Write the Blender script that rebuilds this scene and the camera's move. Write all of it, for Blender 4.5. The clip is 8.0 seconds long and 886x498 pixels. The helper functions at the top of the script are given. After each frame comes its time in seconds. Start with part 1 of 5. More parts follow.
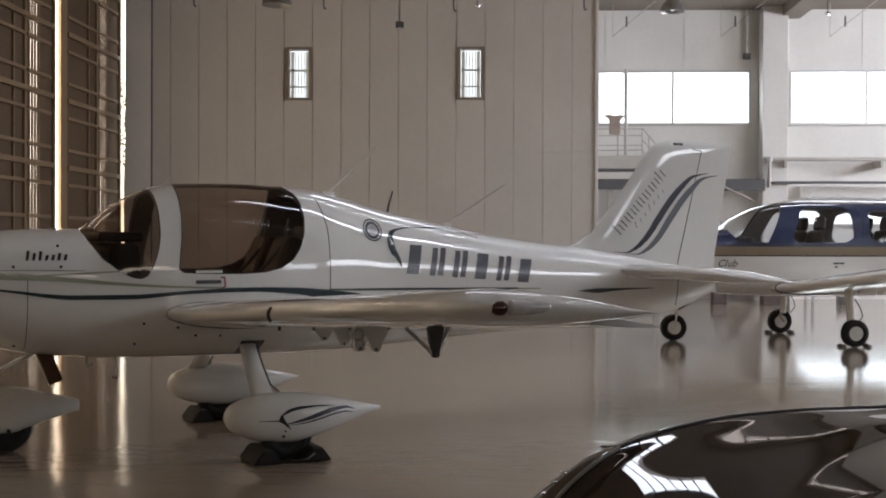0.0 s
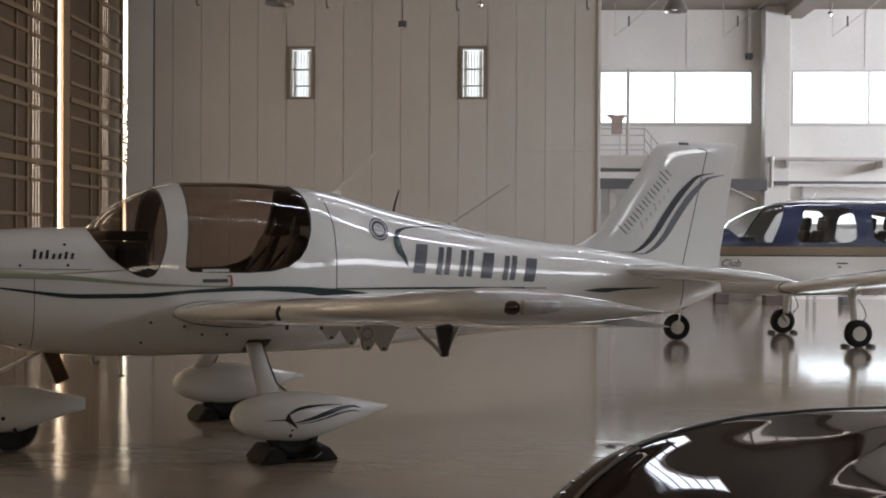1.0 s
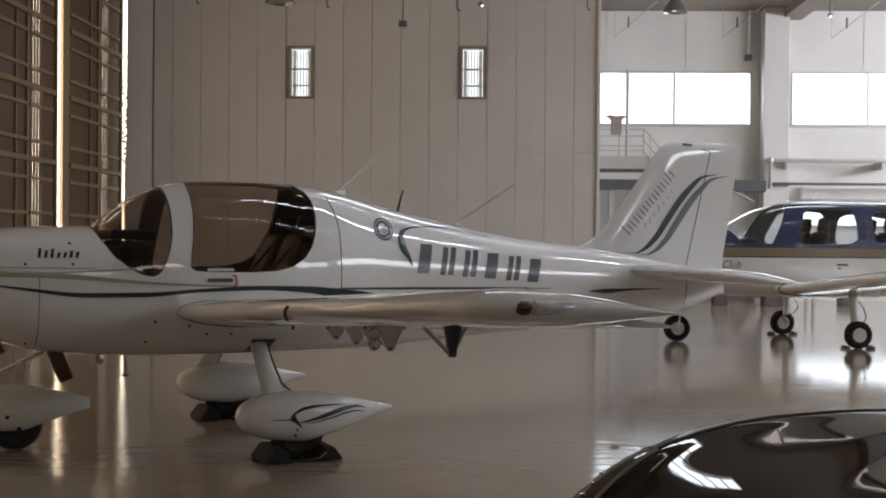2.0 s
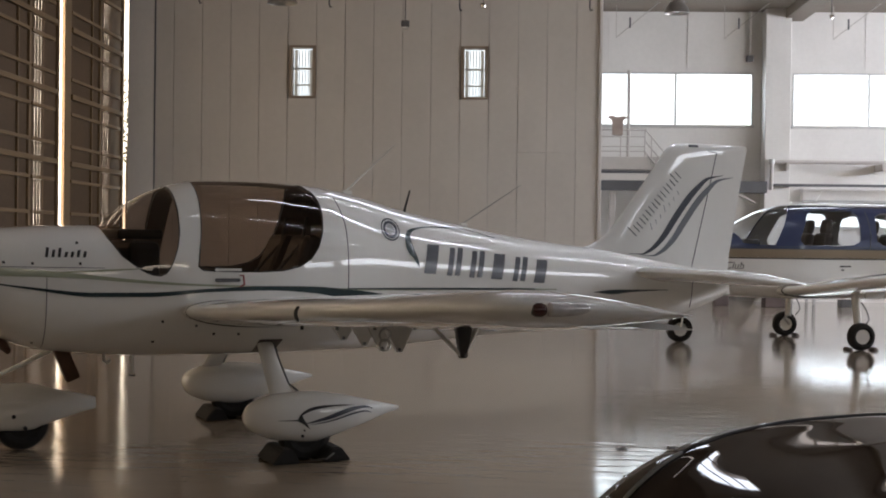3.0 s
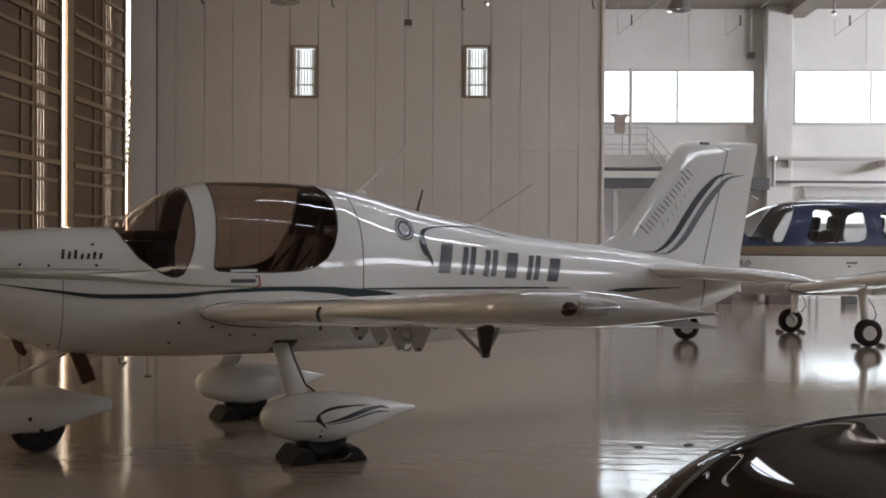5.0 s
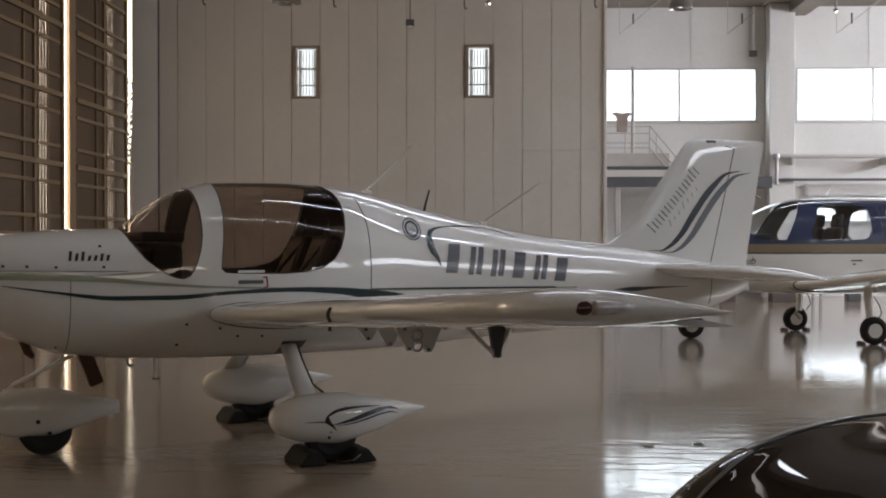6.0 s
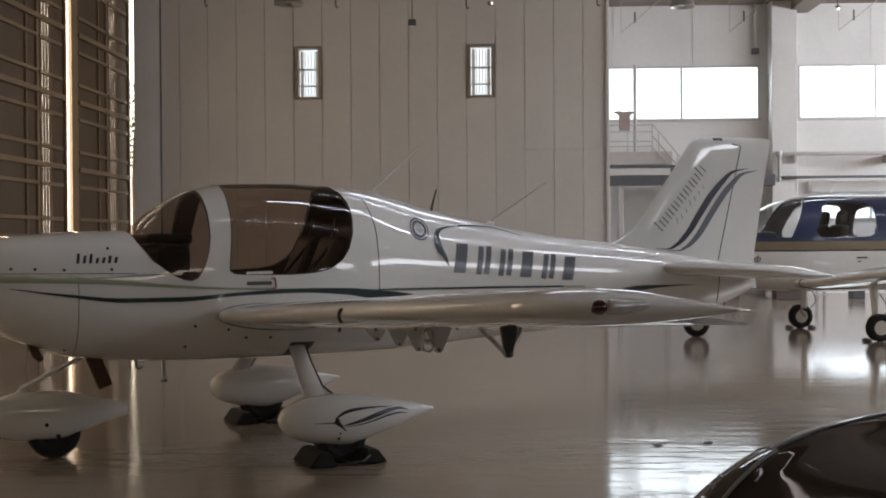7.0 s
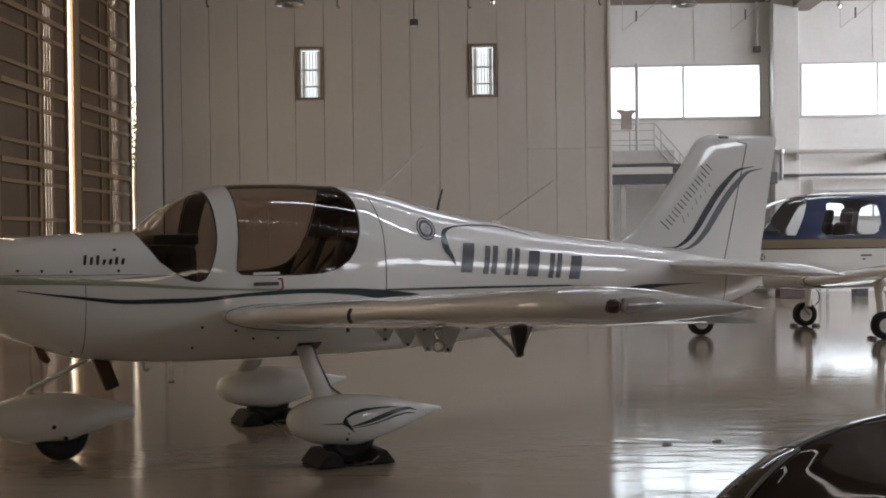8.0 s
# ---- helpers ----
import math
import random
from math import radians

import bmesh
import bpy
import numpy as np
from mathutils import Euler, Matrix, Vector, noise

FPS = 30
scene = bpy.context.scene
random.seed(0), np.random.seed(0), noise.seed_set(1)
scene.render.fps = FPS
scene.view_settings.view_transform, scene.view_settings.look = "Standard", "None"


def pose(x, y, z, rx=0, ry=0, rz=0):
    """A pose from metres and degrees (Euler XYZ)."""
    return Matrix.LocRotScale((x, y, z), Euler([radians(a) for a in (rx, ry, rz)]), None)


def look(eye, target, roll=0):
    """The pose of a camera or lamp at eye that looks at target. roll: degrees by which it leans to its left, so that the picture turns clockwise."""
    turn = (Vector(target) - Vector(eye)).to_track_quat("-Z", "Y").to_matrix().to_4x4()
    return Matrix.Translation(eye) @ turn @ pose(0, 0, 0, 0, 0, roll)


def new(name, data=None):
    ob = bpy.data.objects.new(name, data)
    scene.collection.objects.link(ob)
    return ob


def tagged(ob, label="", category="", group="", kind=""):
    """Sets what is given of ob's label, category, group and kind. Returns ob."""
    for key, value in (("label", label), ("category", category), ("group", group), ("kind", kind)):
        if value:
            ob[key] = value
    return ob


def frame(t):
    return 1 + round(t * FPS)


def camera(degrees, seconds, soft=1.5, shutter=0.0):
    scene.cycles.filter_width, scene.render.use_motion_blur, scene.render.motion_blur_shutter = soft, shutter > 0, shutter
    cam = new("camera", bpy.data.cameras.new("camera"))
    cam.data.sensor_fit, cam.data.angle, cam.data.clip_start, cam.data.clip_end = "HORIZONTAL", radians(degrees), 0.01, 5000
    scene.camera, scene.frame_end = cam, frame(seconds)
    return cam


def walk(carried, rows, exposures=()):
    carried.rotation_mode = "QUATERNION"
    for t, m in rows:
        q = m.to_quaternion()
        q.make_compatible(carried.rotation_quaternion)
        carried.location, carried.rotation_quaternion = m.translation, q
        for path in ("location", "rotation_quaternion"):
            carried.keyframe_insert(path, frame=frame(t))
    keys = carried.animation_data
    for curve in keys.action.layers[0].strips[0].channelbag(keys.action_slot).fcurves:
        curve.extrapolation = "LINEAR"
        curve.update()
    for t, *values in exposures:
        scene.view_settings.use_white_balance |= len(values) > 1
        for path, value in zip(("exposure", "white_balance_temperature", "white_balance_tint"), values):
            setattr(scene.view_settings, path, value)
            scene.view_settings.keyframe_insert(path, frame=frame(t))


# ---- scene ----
cam = camera(41.0, 8.0, soft=1.9)
PATH = [
    (0, (0.334, 0.572, 1.351), (0.242, 2.569, 1.337), 0.2),
    (0.5, (0.312, 0.572, 1.351), (0.22, 2.57, 1.336), 0.3),
    (1, (0.29, 0.577, 1.35), (0.198, 2.575, 1.335), 0.3),
    (1.5, (0.264, 0.574, 1.35), (0.175, 2.572, 1.335), 0.4),
    (3, (0.173, 0.589, 1.354), (0.09, 2.587, 1.339), 0.7),
    (3.5, (0.147, 0.582, 1.356), (0.065, 2.58, 1.34), 0.8),
    (4, (0.122, 0.579, 1.356), (0.039, 2.577, 1.34), 0.7),
    (4.5, (0.09, 0.583, 1.357), (0.009, 2.581, 1.34), 0.5),
    (6, (0.015, 0.615, 1.355), (-0.066, 2.613, 1.338), -0.0),
    (6.5, (-0.009, 0.624, 1.354), (-0.091, 2.623, 1.337), -0.2),
    (7, (-0.031, 0.632, 1.354), (-0.114, 2.631, 1.337), -0.4),
    (7.5, (-0.053, 0.642, 1.353), (-0.137, 2.641, 1.335), -0.7),
    (8, (-0.074, 0.651, 1.352), (-0.158, 2.649, 1.335), -0.7),
]
walk(cam, [(t, look(eye, target, roll)) for t, eye, target, roll in PATH], [(0.0, 1.20), (8.0, 1.08)])


# ---------- world, windows' daylight ----------
world = bpy.data.worlds.new("world")
scene.world = world
world.use_nodes = True
wn = world.node_tree.nodes
sky = wn.new("ShaderNodeTexSky")
sky.sky_type = "NISHITA"
sky.sun_disc = False
sky.sun_elevation, sky.sun_rotation = radians(32), radians(250)
world.node_tree.links.new(sky.outputs[0], wn["Background"].inputs[0])
wn["Background"].inputs[1].default_value = 0.10

sun = new("sun", bpy.data.lights.new("sun", "SUN"))
sun.data.energy, sun.data.angle, sun.data.color = 3.0, radians(0.5), (1.0, 0.93, 0.82)
sun.matrix_world = look((-30, 8, 19), (0, 10, 0))


def window_light(name, x, y, z, w, h, facing, radiance, color):
    """Daylight of one window opening: facing is the way it shines."""
    data = bpy.data.lights.new(name, "AREA")
    data.shape, data.size, data.size_y = "RECTANGLE", w, h
    data.energy = radiance * math.pi * w * h
    data.color = color
    ob = new(name, data)
    ob.matrix_world = look((x, y, z), (x + facing[0], y + facing[1], z + facing[2]))
    return ob


DAY = (0.93, 0.97, 1.10)
WARM = (1.0, 0.74, 0.44)
COOL = (0.84, 0.93, 1.0)
PALE_WARM = (0.97, 0.96, 1.0)
BACK_L, REAR_L, SIDE_L, ROOF_L, GAP_L = 1.8, 0.85, 9.6, 11.5, 2.6
window_light("window_daylight", 4.5, 29.22, 4.765, 3.6, 1.27, (0, -1, 0), BACK_L, COOL)
window_light("window_daylight", 9.03, 29.22, 4.765, 3.6, 1.27, (0, -1, 0), BACK_L, COOL)
window_light("window_daylight", 13.7, 29.22, 4.765, 3.6, 1.27, (0, -1, 0), BACK_L, COOL)
window_light("window_daylight", 10.4, 29.22, 2.05, 6.0, 0.6, (0, -1, 0), BACK_L * 1.3, COOL)
for wx, share in ((-3.5, 1.15), (2.5, 1.1), (8.5, 1.5)):
    window_light("window_daylight", wx, -10.22, 5.95, 4.6, 1.1, (0, 1, 0), REAR_L * share, WARM)
for wy, share in ((-3.0, 0.2), (4.0, 0.3), (11.0, 0.8), (18.0, 2.1), (24.5, 2.7)):
    window_light("window_daylight", 16.22, wy, 4.765, 4.6, 1.27, (-1, 0, 0), SIDE_L * share, DAY if wy > 20 else PALE_WARM)

ROOFLIGHTS = [(6.2, 0.07), (9.6, 0.16), (12.6, 0.16)]
for ry, rw in ROOFLIGHTS:
    lamp = window_light("rooflight_daylight", 6.75, ry, 7.02, 14.5, rw, (0, 0.0001, -1), ROOF_L, DAY)
    lamp.matrix_world = pose(6.75, ry, 7.02)
# glazed roof hatches: x0, x1, y0, y1, radiance
HATCHES = [(-0.5, 2.4, 14.7, 16.1, 2.4), (3.9, 7.6, 20.2, 20.75, 7.0)]
for hx0, hx1, hy0, hy1, hl in HATCHES:
    lamp = window_light("rooflight_daylight", (hx0 + hx1) / 2, (hy0 + hy1) / 2, 7.02, hx1 - hx0, hy1 - hy0, (0, 0.0001, -1), hl, DAY)
    lamp.matrix_world = pose((hx0 + hx1) / 2, (hy0 + hy1) / 2, 7.02)

# warm daylight that leaks in between the sliding door leaves
for k in range(5):
    window_light("door_gap_daylight", -7.68, 21.645 - 3.58 * k, 3.4, 0.2, 6.4, (1, 0, 0), GAP_L * (1.6 if k == 0 else 1.0), (1.0, 0.72, 0.46))


# ---------- materials ----------
def shader(name):
    m = bpy.data.materials.new(name)
    m.use_nodes = True
    return m, m.node_tree.nodes, m.node_tree.links, m.node_tree.nodes["Principled BSDF"]


def paint(name, color, rough=0.5, metal=0.0, vary=0.12, scale=3.0, bump=0.0, bump_scale=40.0, coat=0.0, spec=0.5, rough_vary=0.1, random_amount=0.0):
    """Painted or raw surface: colour drifts at two scales, with uneven gloss and fine relief."""
    m, n, l, b = shader(name)
    tc = n.new("ShaderNodeTexCoord")
    big, fine = n.new("ShaderNodeTexNoise"), n.new("ShaderNodeTexNoise")
    big.inputs["Scale"].default_value, big.inputs["Detail"].default_value = scale, 4
    fine.inputs["Scale"].default_value, fine.inputs["Detail"].default_value = scale * 14, 6
    l.new(tc.outputs["Object"], big.inputs["Vector"])
    l.new(tc.outputs["Object"], fine.inputs["Vector"])
    add = n.new("ShaderNodeMath")
    add.operation = "MULTIPLY_ADD"
    l.new(fine.outputs["Fac"], add.inputs[0])
    add.inputs[1].default_value = 0.45
    l.new(big.outputs["Fac"], add.inputs[2])
    last = add.outputs[0]
    if random_amount:
        info = n.new("ShaderNodeObjectInfo")
        more = n.new("ShaderNodeMath")
        more.operation = "MULTIPLY_ADD"
        l.new(info.outputs["Random"], more.inputs[0])
        more.inputs[1].default_value = random_amount
        l.new(last, more.inputs[2])
        last = more.outputs[0]
    ramp = n.new("ShaderNodeMapRange")
    ramp.inputs[1].default_value, ramp.inputs[2].default_value = 0.4, 1.05 + random_amount
    ramp.inputs[3].default_value, ramp.inputs[4].default_value = 1.0 + vary * 0.5, 1.0 - vary
    l.new(last, ramp.inputs[0])
    mul = n.new("ShaderNodeVectorMath")
    mul.operation = "SCALE"
    mul.inputs[0].default_value = color
    l.new(ramp.outputs[0], mul.inputs["Scale"])
    l.new(mul.outputs[0], b.inputs["Base Color"])
    rr = n.new("ShaderNodeMapRange")
    rr.inputs[3].default_value, rr.inputs[4].default_value = max(rough - rough_vary * rough, 0), rough + rough_vary * rough
    l.new(fine.outputs["Fac"], rr.inputs[0])
    l.new(rr.outputs[0], b.inputs["Roughness"])
    b.inputs["Metallic"].default_value = metal
    b.inputs["Specular IOR Level"].default_value = spec
    b.inputs["Coat Weight"].default_value = coat
    b.inputs["Coat Roughness"].default_value = 0.03
    if bump:
        bn, bp = n.new("ShaderNodeTexNoise"), n.new("ShaderNodeBump")
        bn.inputs["Scale"].default_value, bn.inputs["Detail"].default_value = bump_scale, 5
        bp.inputs["Strength"].default_value, bp.inputs["Distance"].default_value = 1.0, bump
        l.new(tc.outputs["Object"], bn.inputs["Vector"])
        l.new(bn.outputs["Fac"], bp.inputs["Height"])
        l.new(bp.outputs[0], b.inputs["Normal"])
    return m


def glass(name, tint, gloss_rough=0.02):
    """Thin pane: lets tinted light through, reflects more at grazing angles."""
    m, n, l, b = shader(name)
    n.remove(b)
    tr, gl, mix, lw = n.new("ShaderNodeBsdfTransparent"), n.new("ShaderNodeBsdfGlossy"), n.new("ShaderNodeMixShader"), n.new("ShaderNodeLayerWeight")
    power, fr = n.new("ShaderNodeMath"), n.new("ShaderNodeMath")
    power.operation, fr.operation = "POWER", "MULTIPLY_ADD"
    tr.inputs[0].default_value = (*tint, 1)
    gl.inputs["Roughness"].default_value = gloss_rough
    lw.inputs["Blend"].default_value = 0.5
    power.inputs[1].default_value = 5.0
    fr.inputs[1].default_value, fr.inputs[2].default_value = 0.92, 0.06
    l.new(lw.outputs["Facing"], power.inputs[0])
    l.new(power.outputs[0], fr.inputs[0])
    l.new(fr.outputs[0], mix.inputs[0])
    l.new(tr.outputs[0], mix.inputs[1])
    l.new(gl.outputs[0], mix.inputs[2])
    l.new(mix.outputs[0], n["Material Output"].inputs[0])
    return m


def glow(name, color, strength):
    m, n, l, b = shader(name)
    n.remove(b)
    e = n.new("ShaderNodeEmission")
    e.inputs[0].default_value, e.inputs[1].default_value = (*color, 1), strength
    l.new(e.outputs[0], n["Material Output"].inputs[0])
    return m


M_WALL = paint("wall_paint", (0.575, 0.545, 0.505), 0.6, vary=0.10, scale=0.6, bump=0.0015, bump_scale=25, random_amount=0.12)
M_BACK = paint("back_wall_paint", (0.65, 0.63, 0.60), 0.65, vary=0.10, scale=0.8, bump=0.0015, bump_scale=25)
M_CEIL = paint("ceiling_board", (0.20, 0.165, 0.135), 0.8, vary=0.15, scale=0.7)
# for the unseen walls: darkened brown-grey so they bounce less light
M_UNSEENWALL = paint("unseen_wall_low_bounce", (0.27, 0.24, 0.21), 0.7, vary=0.15, scale=0.8)
M_GROOVE = paint("joint_sealant", (0.48, 0.465, 0.445), 0.8)
M_FRAME = paint("brown_window_frame", (0.27, 0.215, 0.165), 0.45, vary=0.2)
M_ALU = paint("grey_aluminium_frame", (0.5, 0.5, 0.49), 0.4, metal=0.3)
M_DOOR = paint("brown_door_sheet", (0.082, 0.049, 0.024), 0.55, vary=0.25, scale=1.5)
M_DOORBAR = paint("brown_door_steel", (0.175, 0.116, 0.062), 0.34, vary=0.2, scale=2.0)
M_STEEL = paint("galvanised_steel", (0.42, 0.42, 0.41), 0.4, metal=0.6, vary=0.2)
M_RAIL = paint("grey_rail_paint", (0.45, 0.42, 0.39), 0.5)
M_DARKSTEEL = paint("dark_steel", (0.09, 0.09, 0.095), 0.45, vary=0.2)
M_WHITE = paint("aircraft_white_gelcoat", (0.78, 0.775, 0.745), 0.05, vary=0.05, scale=1.2, coat=0.6, bump=0.0002, bump_scale=6)
M_GREEN = paint("pale_green_stripe", (0.34, 0.37, 0.28), 0.2, vary=0.06, coat=0.5)
M_DKGREEN = paint("dark_blue_green_stripe", (0.035, 0.055, 0.06), 0.2, vary=0.1, coat=0.5)
M_GREYDECAL = paint("grey_decal", (0.095, 0.10, 0.115), 0.25, vary=0.1)
M_SWOOSH = paint("slate_swoosh", (0.065, 0.07, 0.085), 0.25, vary=0.1)
M_SWOOSHPALE = paint("grey_swoosh", (0.17, 0.18, 0.20), 0.25, vary=0.1)
M_BLACK = paint("black_trim", (0.015, 0.015, 0.016), 0.45)
M_RUBBER = paint("tyre_rubber", (0.013, 0.012, 0.0115), 0.85, vary=0.2, bump=0.001, bump_scale=60)
M_LINER = paint("cabin_liner", (0.20, 0.165, 0.135), 0.8, vary=0.2)
M_LINERPALE = paint("pale_cabin_lining", (0.42, 0.41, 0.40), 0.8, vary=0.15)
M_LEATHER = paint("dark_seat_leather", (0.055, 0.042, 0.036), 0.55, vary=0.25, bump=0.001, bump_scale=80)
M_CHROME = paint("polished_metal", (0.75, 0.75, 0.75), 0.12, metal=1.0)
M_PULL = paint("red_ribbon", (0.30, 0.05, 0.045), 0.5)
M_LEGSHADE = paint("leg_opening_shade", (0.09, 0.075, 0.065), 0.5, vary=0.2)
M_RUST = paint("heat_stained_exhaust", (0.10, 0.055, 0.035), 0.45, metal=0.5, vary=0.4, scale=9)
M_BLUE = paint("blue_aircraft_paint", (0.045, 0.060, 0.125), 0.2, vary=0.12, coat=0.5)
M_GOLD = paint("gold_brown_stripe", (0.24, 0.185, 0.125), 0.3, vary=0.1)
M_CAR = paint("black_car_paint", (0.013, 0.008, 0.0065), 0.03, vary=0.1, coat=0.1)
M_CARGLASS = paint("car_dark_glass", (0.008, 0.008, 0.008), 0.05)
M_TINT = glass("tinted_canopy_glass", (0.65, 0.58, 0.53))
M_CLEAR = glass("clear_glass", (0.9, 0.92, 0.93))
M_RED = paint("red_lens", (0.055, 0.012, 0.010), 0.12, coat=0.8)
M_LENS = paint("clear_lens", (0.62, 0.60, 0.59), 0.10, metal=0.15, coat=1.0, vary=0.35, scale=30)
M_LENSDARK = paint("smoked_headlight_lens", (0.06, 0.055, 0.05), 0.06, coat=1.0)
M_OUT = glow("bright_outdoors", (1.0, 0.85, 0.66), 1.9)
M_SKYGLOW = glow("white_hazy_sky", (0.93, 0.97, 1.0), 1.4)
M_OUTCOOL = glow("hazy_daylight", (0.93, 0.97, 1.0), 0.8)
M_CURTAIN, cn, cl, cb = shader("thin_translucent_slats")
ct, cm = cn.new("ShaderNodeBsdfTranslucent"), cn.new("ShaderNodeMixShader")
ct.inputs[0].default_value = (0.75, 0.70, 0.64, 1)
cb.inputs["Base Color"].default_value = (0.65, 0.61, 0.56, 1)
cm.inputs[0].default_value = 0.6
cl.new(cb.outputs[0], cm.inputs[1])
cl.new(ct.outputs[0], cm.inputs[2])
cl.new(cm.outputs[0], cn["Material Output"].inputs[0])
M_LEAF = paint("dark_foliage", (0.045, 0.05, 0.02), 0.7, vary=0.4)
M_BARK = paint("bark", (0.08, 0.06, 0.045), 0.9, vary=0.3)
M_GROUND = paint("apron_concrete", (0.3, 0.29, 0.27), 0.9, vary=0.2, scale=0.4)
M_RAG = paint("rust_brown_cloth", (0.30, 0.235, 0.20), 0.85, vary=0.3, bump=0.004, bump_scale=20)
M_BOX = paint("dull_crate", (0.12, 0.09, 0.085), 0.7, vary=0.3)
M_LAMPSHELL = paint("spun_aluminium_reflector", (0.35, 0.34, 0.32), 0.3, metal=0.7)
M_CABLE = paint("grey_cable", (0.10, 0.095, 0.09), 0.6)


def floor_material():
    m, n, l, b = shader("epoxy_floor")
    tc = n.new("ShaderNodeTexCoord")
    big, fine, wav = n.new("ShaderNodeTexNoise"), n.new("ShaderNodeTexNoise"), n.new("ShaderNodeTexNoise")
    big.inputs["Scale"].default_value, big.inputs["Detail"].default_value = 0.35, 6
    fine.inputs["Scale"].default_value, fine.inputs["Detail"].default_value = 30, 8
    wav.inputs["Scale"].default_value, wav.inputs["Detail"].default_value = 4.5, 4
    stretch = n.new("ShaderNodeMapping")
    stretch.inputs["Scale"].default_value = (0.45, 1.5, 1.0)
    l.new(tc.outputs["Object"], stretch.inputs["Vector"])
    for k in (big, fine):
        l.new(tc.outputs["Object"], k.inputs["Vector"])
    l.new(stretch.outputs[0], wav.inputs["Vector"])
    ramp = n.new("ShaderNodeValToRGB")
    ramp.color_ramp.elements[0].color, ramp.color_ramp.elements[0].position = (0.220, 0.172, 0.128, 1), 0.3
    ramp.color_ramp.elements[1].color, ramp.color_ramp.elements[1].position = (0.300, 0.248, 0.190, 1), 0.7
    l.new(big.outputs["Fac"], ramp.inputs[0])
    l.new(ramp.outputs[0], b.inputs["Base Color"])
    rr = n.new("ShaderNodeMapRange")
    rr.inputs[3].default_value, rr.inputs[4].default_value = 0.07, 0.13
    l.new(big.outputs["Fac"], rr.inputs[0])
    l.new(rr.outputs[0], b.inputs["Roughness"])
    b.inputs["Specular IOR Level"].default_value = 0.62
    mixh = n.new("ShaderNodeMath")
    mixh.operation = "MULTIPLY_ADD"
    l.new(fine.outputs["Fac"], mixh.inputs[0])
    mixh.inputs[1].default_value = 0.03
    l.new(wav.outputs["Fac"], mixh.inputs[2])
    bp = n.new("ShaderNodeBump")
    bp.inputs["Strength"].default_value, bp.inputs["Distance"].default_value = 1.0, 0.0030
    l.new(mixh.outputs[0], bp.inputs["Height"])
    l.new(bp.outputs[0], b.inputs["Normal"])
    return m


M_FLOOR = floor_material()


# ---------- mesh helpers ----------
def smooth(bm, angle=40):
    for f in bm.faces:
        f.smooth = True
    for e in bm.edges:
        if len(e.link_faces) == 2 and e.calc_face_angle(0) > radians(angle):
            e.smooth = False


def part(name, bm, material, parent=None, label="", m=None):
    me = bpy.data.meshes.new(name)
    bm.to_mesh(me)
    bm.free()
    for k in (material if isinstance(material, (list, tuple)) else [material]):
        me.materials.append(k)
    ob = new(name, me)
    if parent:
        ob.parent = parent
    if m is not None:
        ob.matrix_basis = m
    if label:
        ob["label"] = label
    return ob


def thing(name, label, category, m=None, group="", kind=""):
    ob = new(name)
    ob.empty_display_size = 0.2
    if m is not None:
        ob.matrix_basis = m
    return tagged(ob, label, category, group, kind)


def add_box(bm, x0, x1, y0, y1, z0, z1, bevel=0.0, mat=None):
    r = bmesh.ops.create_cube(bm, size=1)
    vs = r["verts"]
    for v in vs:
        v.co = Vector(((x0 + x1) / 2 + v.co.x * (x1 - x0), (y0 + y1) / 2 + v.co.y * (y1 - y0), (z0 + z1) / 2 + v.co.z * (z1 - z0)))
    if mat is not None:
        bmesh.ops.transform(bm, matrix=mat, verts=vs)
    if bevel:
        es = list({e for v in vs for e in v.link_edges})
        bmesh.ops.bevel(bm, geom=es, offset=bevel, segments=2, affect="EDGES", profile=0.5)


def box(x0, x1, y0, y1, z0, z1, bevel=0.0):
    bm = bmesh.new()
    add_box(bm, x0, x1, y0, y1, z0, z1, bevel)
    return bm


def add_tube(bm, pts, r, n=10, cap=True):
    """A tube along points; r may be one radius or one a point."""
    pts = [Vector(p) for p in pts]
    rs = r if isinstance(r, (list, tuple)) else [r] * len(pts)
    rings = []
    side = None
    for i, p in enumerate(pts):
        d = (pts[min(i + 1, len(pts) - 1)] - pts[max(i - 1, 0)]).normalized()
        if side is None:
            side = d.cross(Vector((0, 0, 1)) if abs(d.z) < 0.9 else Vector((1, 0, 0))).normalized()
        side = (side - d * side.dot(d)).normalized()
        up = d.cross(side)
        rings.append([bm.verts.new(p + (side * math.cos(a) + up * math.sin(a)) * rs[i]) for a in [2 * math.pi * k / n for k in range(n)]])
    for a, b in zip(rings, rings[1:]):
        for k in range(n):
            bm.faces.new((a[k], a[(k + 1) % n], b[(k + 1) % n], b[k]))
    if cap:
        bm.faces.new(rings[0][::-1])
        bm.faces.new(rings[-1])
    return bm


def tube(pts, r, n=10):
    bm = add_tube(bmesh.new(), pts, r, n)
    bmesh.ops.recalc_face_normals(bm, faces=bm.faces[:])
    smooth(bm, 60)
    return bm


